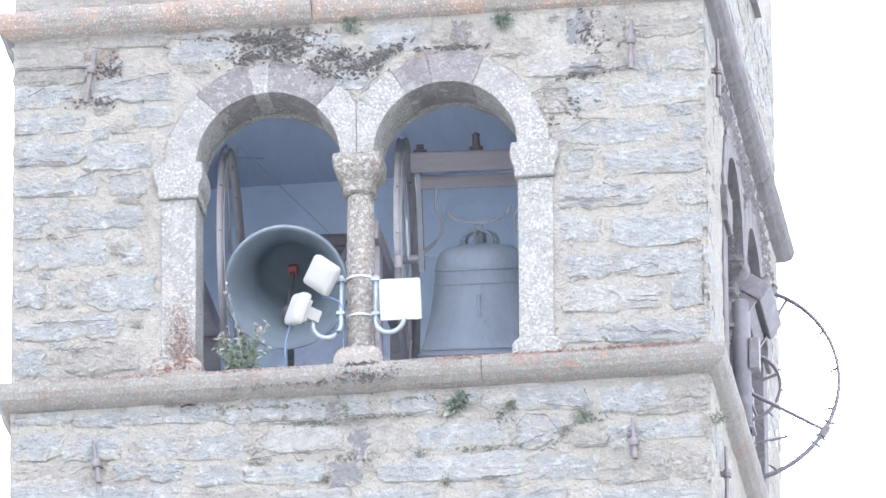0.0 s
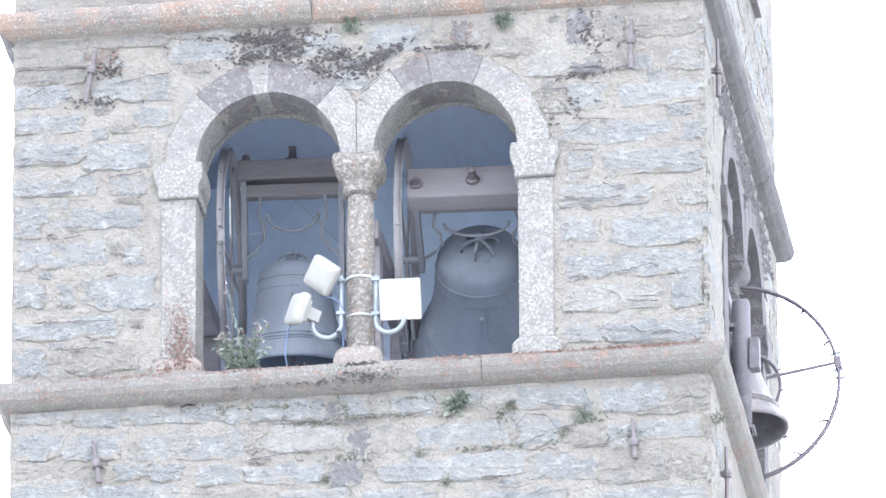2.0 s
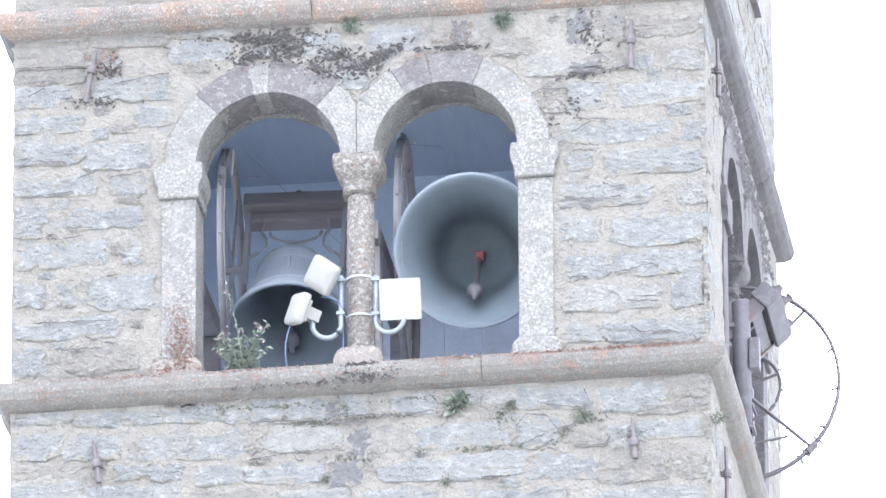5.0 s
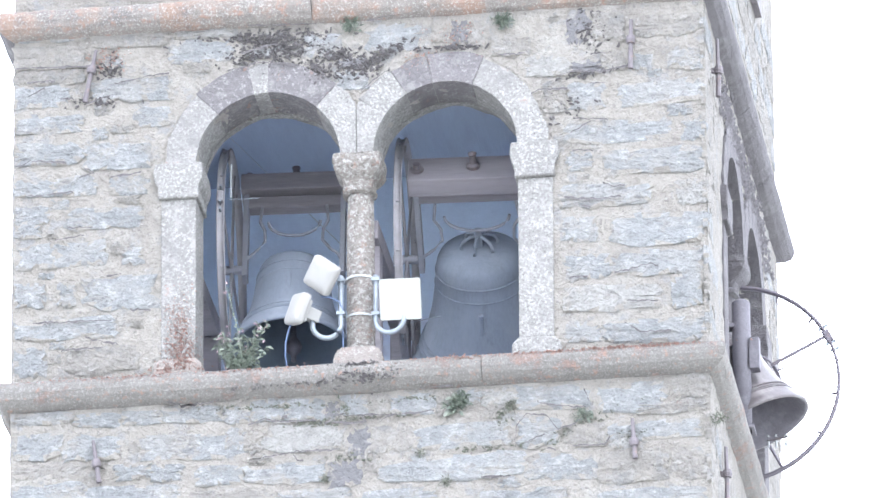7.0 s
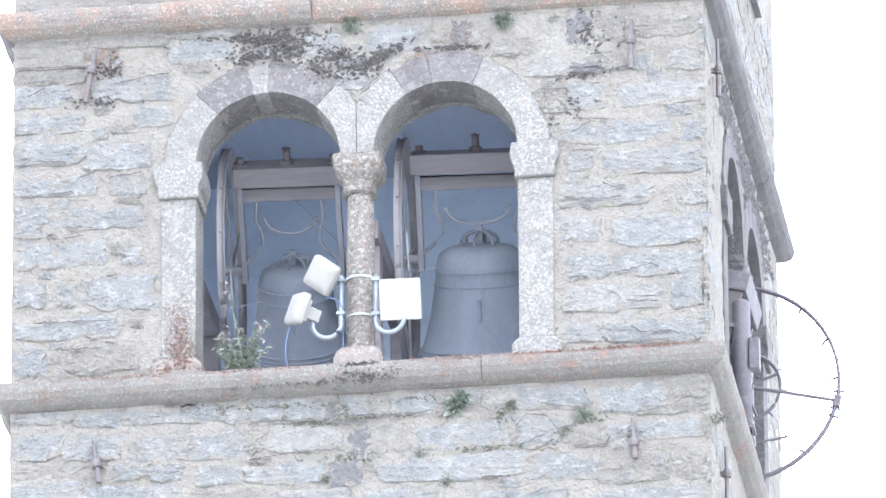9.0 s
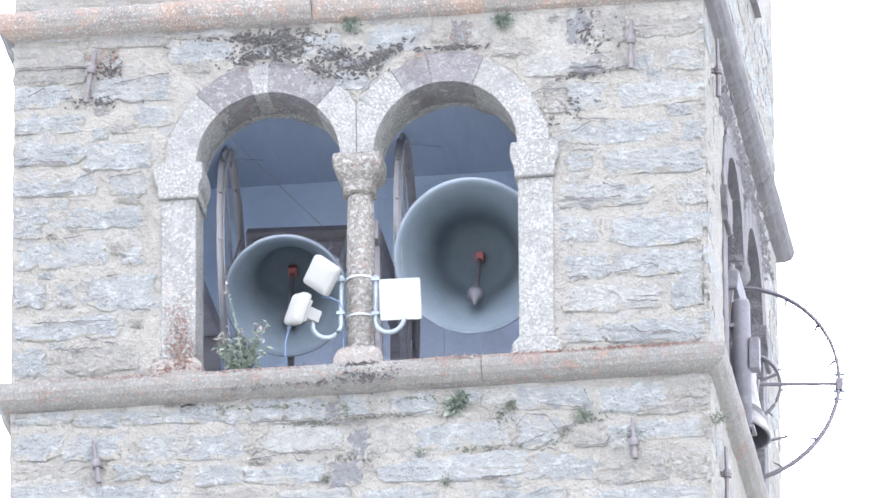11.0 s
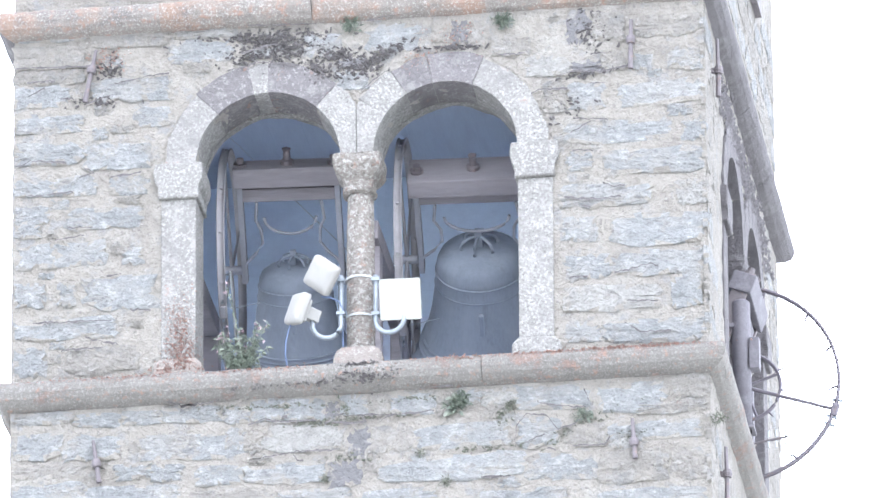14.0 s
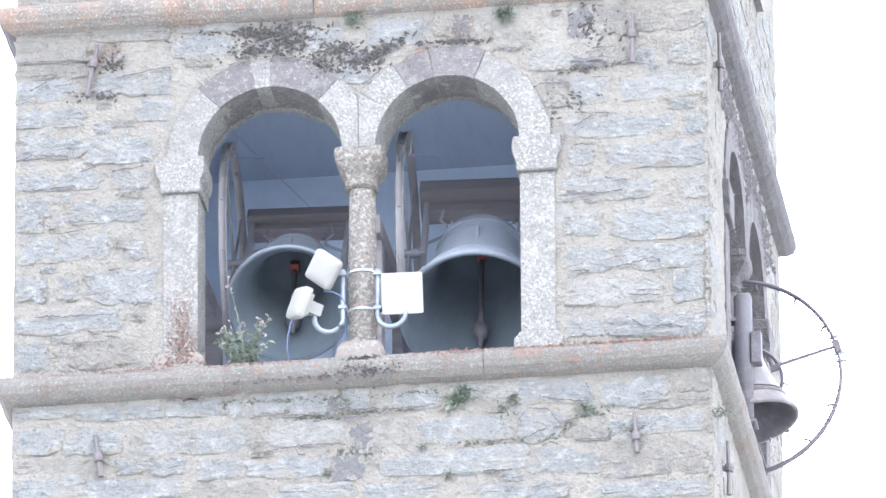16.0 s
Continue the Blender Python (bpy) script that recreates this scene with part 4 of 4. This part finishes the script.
weed = empty("weed_plant", pose(-0.835, -0.05, -0.05), "leafy green weed with faded pink flowers on the sill", "plant")
stems, leaves = bmesh.new(), bmesh.new()
for i in range(22):
    tall = i == 0
    height = 0.66 if tall else rng.uniform(0.12, 0.42)
    foot = Vector((rng.uniform(-0.06, 0.06), rng.uniform(-0.02, 0.08), 0))
    tip = Vector((-0.12 if tall else rng.uniform(-0.19, 0.16), rng.uniform(-0.06, 0.06), height))
    pts = [foot.lerp(tip, u) + Vector((0.03 * math.sin(3 * u + i), 0, -0.04 * math.sin(math.pi * u))) for u in (0, 0.25, 0.5, 0.75, 1)]
    tube(stems, pts, 0.004, 5, 0.002)
    for u in np.linspace(0.15, 0.97, 26 if tall else 20):
        p = foot.lerp(tip, u) + Vector((0.03 * math.sin(3 * u + i), 0, -0.04 * math.sin(math.pi * u)))
        for _ in range(2):
            d = Vector((rng.gauss(0, 1), rng.gauss(0, 1), rng.gauss(0.3, 0.6))).normalized()
            blade(leaves, p, d, rng.uniform(0.03, 0.07) * (0.5 if tall and u > 0.6 else 1), rng.uniform(0.010, 0.022), rng)
    for _ in range(3 if height > 0.28 else 1):
        head = bmesh.new()
        flower_head(head, tip + Vector((rng.gauss(0, 0.012), rng.gauss(0, 0.012), rng.gauss(-0.02, 0.03))), rng)
        part("flower", head, "bloom", weed, "faded pink flower head")
part("stem", stems, "leaf", weed)
part("leaves", leaves, "leaf", weed, "narrow green leaves")


def tuft(x, z, r, n, kind="leaf"):
    bm = bmesh.new()
    for i in range(n):
        root = Vector((rng.gauss(0, r * 0.35), 0, rng.gauss(0, r * 0.3)))
        d = Vector((rng.gauss(0, 0.7), -abs(rng.gauss(0.5, 0.4)), rng.gauss(0.1, 0.7))).normalized()
        blade(bm, root, d, r * rng.uniform(0.4, 0.9), r * rng.uniform(0.12, 0.3), rng)
    tagged(part("wall_plant", bm, kind, m=pose(x, -0.012, z)), "small green plant tuft rooted in the mortar joint", "plant", "plants on the wall")


for x, z, r, n in ((1.06, 2.63, 0.075, 150), (-0.05, 2.68, 0.08, 90), (0.72, -0.375, 0.10, 130), (1.10, -0.42, 0.06, 50), (1.62, -0.52, 0.07, 62), (0.63, -0.98, 0.045, 50),
                   (0.45, -0.75, 0.04, 40), (-0.25, -0.91, 0.045, 45), (-2.01, -0.63, 0.02, 24), (2.60, -0.62, 0.07, 60), (1.98, -0.72, 0.05, 30)):
    tuft(x, z, r, n, "leaf" if n > 60 else "moss")


def flakes(regions, density, front=0.0, size=1.0):
    """Flat uneven scabs, most of them lichen crusts, scattered along the joints. Regions: x, z, spread along, spread
    up, slope, number.
    """
    bm = bmesh.new()
    for x, z, sx, sz, slope, number in regions:
        for _ in range(round(number * density)):
            u = rng.gauss(0, sx)
            cx, cz = x + u, z + slope * u + rng.gauss(0, sz)
            a, n = rng.gauss(0, 0.9), rng.randint(5, 8)
            r0, r1 = size * rng.uniform(0.005, 0.024), size * rng.uniform(0.004, 0.011)
            rim, y = [], -0.014 - front - rng.uniform(0, 0.012)
            for i in range(n):
                t, q = i * math.tau / n, rng.uniform(0.6, 1.3)
                px, pz = r0 * q * math.cos(t), r1 * q * math.sin(t)
                rim.append(bm.verts.new((cx + px * math.cos(a) - pz * math.sin(a), y + 0.012, cz + px * math.sin(a) + pz * math.cos(a))))
            mid = bm.verts.new((cx, y - 0.004, cz))
            for i in range(n):
                bm.faces.new((rim[i], rim[(i + 1) % n], mid))
    return bm


cracks = bmesh.new()


def crack(*points):
    """A dark open joint along points of (x, z): an uneven ribbon that swells and thins."""
    left, right = [], []
    for (x0, z0), (x1, z1) in zip(points, points[1:]):
        k = max(2, round(math.hypot(x1 - x0, z1 - z0) / 0.022))
        for i in range(k + (x1 == points[-1][0])):
            x, z = x0 + (x1 - x0) * i / k + rng.gauss(0, 0.003), z0 + (z1 - z0) * i / k + rng.gauss(0, 0.004)
            r = max(0.0015, 0.0055 + 0.007 * noise.noise((x * 9, z * 9, 4.0)) + rng.gauss(0, 0.0012))
            left.append(cracks.verts.new((x, -0.034, z + r)))
            right.append(cracks.verts.new((x, -0.034, z - r)))
    for i in range(len(left) - 1):
        cracks.faces.new((left[i], left[i + 1], right[i + 1], right[i]))


crack((-0.85, 2.49), (-0.74, 2.52), (-0.64, 2.54), (-0.57, 2.54))
crack((-0.95, 2.36), (-0.80, 2.38), (-0.75, 2.41), (-0.60, 2.40), (-0.43, 2.36))
crack((-0.39, 2.37), (-0.24, 2.31))
crack((-0.24, -0.24), (-0.23, -0.36))
crack((-0.16, -0.25), (-0.13, -0.41), (-0.05, -0.43), (0.22, -0.45))
crack((0.22, -0.45), (0.39, -0.44), (0.55, -0.43), (0.56, -0.35))
crack((0.02, -0.44), (0.06, -0.49))
crack((0.15, -0.50), (0.22, -0.45))
crack((-0.80, -0.46), (-0.69, -0.42), (-0.54, -0.45), (-0.31, -0.45))
crack((-0.25, -0.47), (-0.10, -0.49), (0.06, -0.49))
crack((-0.70, -0.72), (-0.56, -0.70), (-0.45, -0.69), (-0.15, -0.69))
crack((-0.48, -0.69), (-0.45, -0.76), (-0.40, -0.76))
crack((-0.56, -0.41), (-0.51, -0.41), (-0.52, -0.46))
crack((1.21, -0.50), (1.36, -0.52), (1.44, -0.63), (1.54, -0.61), (1.62, -0.55))
crack((1.13, -0.69), (1.15, -0.57), (1.22, -0.50))
crack((1.29, -0.41), (1.43, -0.45), (1.65, -0.47))
crack((1.63, -0.31), (1.67, -0.43))
crack((1.20, -0.72), (1.35, -0.66))
crack((0.88, -0.97), (1.05, -0.97))
crack((1.36, -0.77), (1.43, -0.79))
crack((1.55, -0.77), (1.78, -0.77), (1.82, -0.71))
crack((1.46, 2.15), (1.59, 2.18), (1.78, 2.16), (2.01, 2.20))
crack((1.71, 2.31), (1.86, 2.31))
crack((1.58, 1.80), (1.83, 1.78))
crack((1.79, 1.28), (1.87, 1.24), (1.95, 1.25))
crack((1.57, 1.55), (1.72, 1.54))
crack((1.63, 1.11), (1.70, 1.09))
crack((1.54, 0.55), (1.67, 0.55))
crack((-2.51, 1.69), (-2.39, 1.73), (-2.14, 1.70))
crack((-2.01, 1.65), (-1.94, 1.61), (-2.05, 1.57))
crack((-1.82, 1.56), (-1.59, 1.59))
crack((-2.42, 1.45), (-2.09, 1.46))
crack((-2.22, 1.09), (-2.01, 1.11))
crack((-2.13, 1.18), (-1.95, 1.17))
crack((-2.43, 2.24), (-2.31, 2.31))
crack((-2.44, 2.36), (-2.23, 2.36))
crack((-2.19, 2.21), (-2.09, 2.21))
crack((-2.01, 2.16), (-1.84, 2.21), (-1.77, 2.15))
crack((-1.66, 0.50), (-1.52, 0.49))
crack((-1.84, 0.78), (-1.73, 0.79))
crack((1.87, 0.56), (2.12, 0.62), (2.18, 0.60))
crack((1.93, 0.17), (2.05, 0.09), (2.27, 0.08))
crack((1.27, 2.02), (1.35, 2.05), (1.54, 2.04))
crack((1.71, 2.08), (1.83, 2.07))
crack((1.02, 2.35), (1.23, 2.35))
crack((0.96, -0.98), (1.10, -0.97))
crack((1.95, 0.34), (2.18, 0.32))
crack((1.51, 1.18), (1.76, 1.15), (1.92, 1.17))
crack((0.03, 2.13), (0.11, 2.20), (0.24, 2.29))
crack((-0.30, 2.33), (-0.22, 2.25), (-0.19, 2.21))
crack((1.56, 1.69), (1.72, 1.78))
crack((-1.79, 2.31), (-1.39, 2.37))
crack((-2.52, 2.48), (-1.97, 2.46))
crack((-2.38, 0.44), (-1.80, 0.43))
crack((-2.17, 0.21), (-1.88, 0.22))
crack((-2.00, 0.30), (-1.75, 0.24))
crack((-1.42, -0.23), (-1.26, -0.28), (-1.01, -0.25))
crack((-1.30, -0.29), (-1.17, -0.27))
crack((0.45, -0.25), (0.68, -0.24))
crack((0.96, -0.23), (1.45, -0.23))
crack((-0.81, 2.71), (-0.30, 2.69))
crack((0.07, 2.69), (0.53, 2.75))
crack((-2.52, 2.81), (-1.26, 2.74))
tagged(part("joint_cracks", cracks, "crust"), "dark open cracks in the mortar joints", "cracks", kind="stuff")

crust = flakes(((-0.62, 2.52, 0.17, 0.075, 0.05, 260), (-0.75, 2.62, 0.25, 0.02, 0.0, 80), (-0.12, 2.42, 0.13, 0.04, -0.3, 110), (0.15, 2.40, 0.10, 0.025, 0.5, 70), (-0.02, 2.30, 0.12, 0.04, 0.0, 60),
                (-0.30, 2.30, 0.06, 0.05, -0.4, 50), (0.72, 2.44, 0.16, 0.012, 0.0, 45), (-1.82, 2.43, 0.05, 0.05, 0.0, 45), (-1.95, 2.18, 0.12, 0.02, 0.0, 25), (1.72, 2.50, 0.08, 0.09, 0.0, 70),
                (1.68, 2.16, 0.10, 0.012, 0.1, 30), (1.55, 1.92, 0.12, 0.06, 0.0, 30)), 1.2, 0.0, 1.25)
tagged(part("black_lichen", crust, "crust"), "black lichen crusts over the arches and joints", "lichen", kind="stuff")
crust = flakes(((-0.55, -0.32, 0.28, 0.010, -0.02, 70), (-0.12, -0.38, 0.03, 0.05, 0.0, 30), (0.05, -0.44, 0.22, 0.010, 0.02, 70), (-0.3, -0.47, 0.1, 0.015, 0.0, 30), (0.45, -0.32, 0.2, 0.012, 0.04, 30),
                (1.05, -0.50, 0.03, 0.08, 0.3, 26), (1.60, -0.60, 0.14, 0.03, 0.5, 60), (0.85, -0.74, 0.22, 0.010, 0.02, 40), (-0.1, -0.75, 0.1, 0.02, 0.0, 24), (1.98, -0.68, 0.07, 0.012, 0.0, 20)), 0.9)
tagged(part("joint_moss", crust, "moss"), "dark moss growing along the joints below the sill", "moss", kind="stuff")

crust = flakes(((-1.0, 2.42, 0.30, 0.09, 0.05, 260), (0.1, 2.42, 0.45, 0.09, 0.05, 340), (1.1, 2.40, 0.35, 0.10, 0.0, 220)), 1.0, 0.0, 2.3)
tagged(part("soot_stain", crust, "shaded", m=AT["wall_east"]), "dark grey flakes over the side window", "stain", kind="stuff")
crust = flakes(((0.02, -0.15, 0.13, 0.035, 0.0, 120), (0.02, -0.07, 0.06, 0.012, 0.0, 40), (-0.5, -0.20, 0.2, 0.012, 0.0, 30)), 1.0, 0.108)
tagged(part("sill_stain", crust, "crust"), "dark lichen stain on the sill below the column", "lichen", kind="stuff")
crust = flakes(((1.95, -0.062, 0.33, 0.008, 0.0, 240), (1.2, -0.066, 0.35, 0.010, 0.0, 120), (0.62, -0.085, 0.17, 0.020, 0.0, 160), (-1.62, -0.085, 0.2, 0.022, 0.0, 170), (-0.75, -0.07, 0.25, 0.012, 0.0, 90),
                (-2.0, -0.065, 0.25, 0.010, 0.0, 60)), 1.6, 0.104, 0.55)
tagged(part("orange_lichen", crust, "orange"), "orange lichen along the upper edge of the sill", "lichen", kind="stuff")
crust = flakes(((-1.30, 0.16, 0.06, 0.10, 0.0, 330), (-1.30, 0.42, 0.05, 0.13, 0.0, 150), (-1.34, 0.02, 0.09, 0.03, 0.0, 90)), 1.3, 0.03, 0.5)
for v in crust.verts:
    if v.co.z > 0.10:
        v.co.y += 0.026
tagged(part("jamb_lichen", crust, "orange"), "orange lichen dots on the window jamb", "lichen", kind="stuff")
crust = flakes(((-1.83, 2.53, 0.07, 0.05, 0.0, 60), (0.68, 2.55, 0.10, 0.05, 0.0, 60), (0.45, 2.36, 0.05, 0.04, 0.0, 40)), 1.4, 0.0, 0.6)
tagged(part("wall_lichen", crust, "orange"), "pale orange lichen patches on the upper stones", "lichen", kind="stuff")


# ---- what swings ----
def swing(extremes, t):
    """The angle at t: half waves between the turning points (seconds, degrees)."""
    for (t0, a0), (t1, a1) in zip(extremes, extremes[1:]):
        if t0 <= t <= t1:
            return a0 + (a1 - a0) * (1 - math.cos(math.pi * (t - t0) / (t1 - t0))) / 2
    return extremes[-1][1]


def motions():
    tables = (
        (RIGHT_BELL, ((-1.85, 90), (1.28, -88), (4.50, 78), (7.77, -77), (10.96, 67), (14.0, -58), (16.8, 56))),
        (LEFT_BELL, ((-2.2, -62), (0.50, 67), (3.20, -59), (5.85, 57), (8.50, -52), (11.08, 52), (13.70, -46), (16.3, 47))),
        (EAST_BELL, ((-1.65, 50), (0.68, -55), (3.00, 46.5), (5.28, -50), (7.63, 38.5), (9.88, -43), (12.08, 29), (14.4, -25), (16.6, 21))),
    )
    times = [i * 0.2 for i in range(81)]
    for (top, home, clapper, pivot), extremes in tables:
        angles = [swing(extremes, t) for t in times]
        walk(top, [(t, home @ pose(0, 0, 0, -a)) for t, a in zip(times, angles)])
        walk(clapper, [(t, pose(0, 0, pivot, 24 * math.tanh(a / 22))) for t, a in zip(times, angles)])


motions()
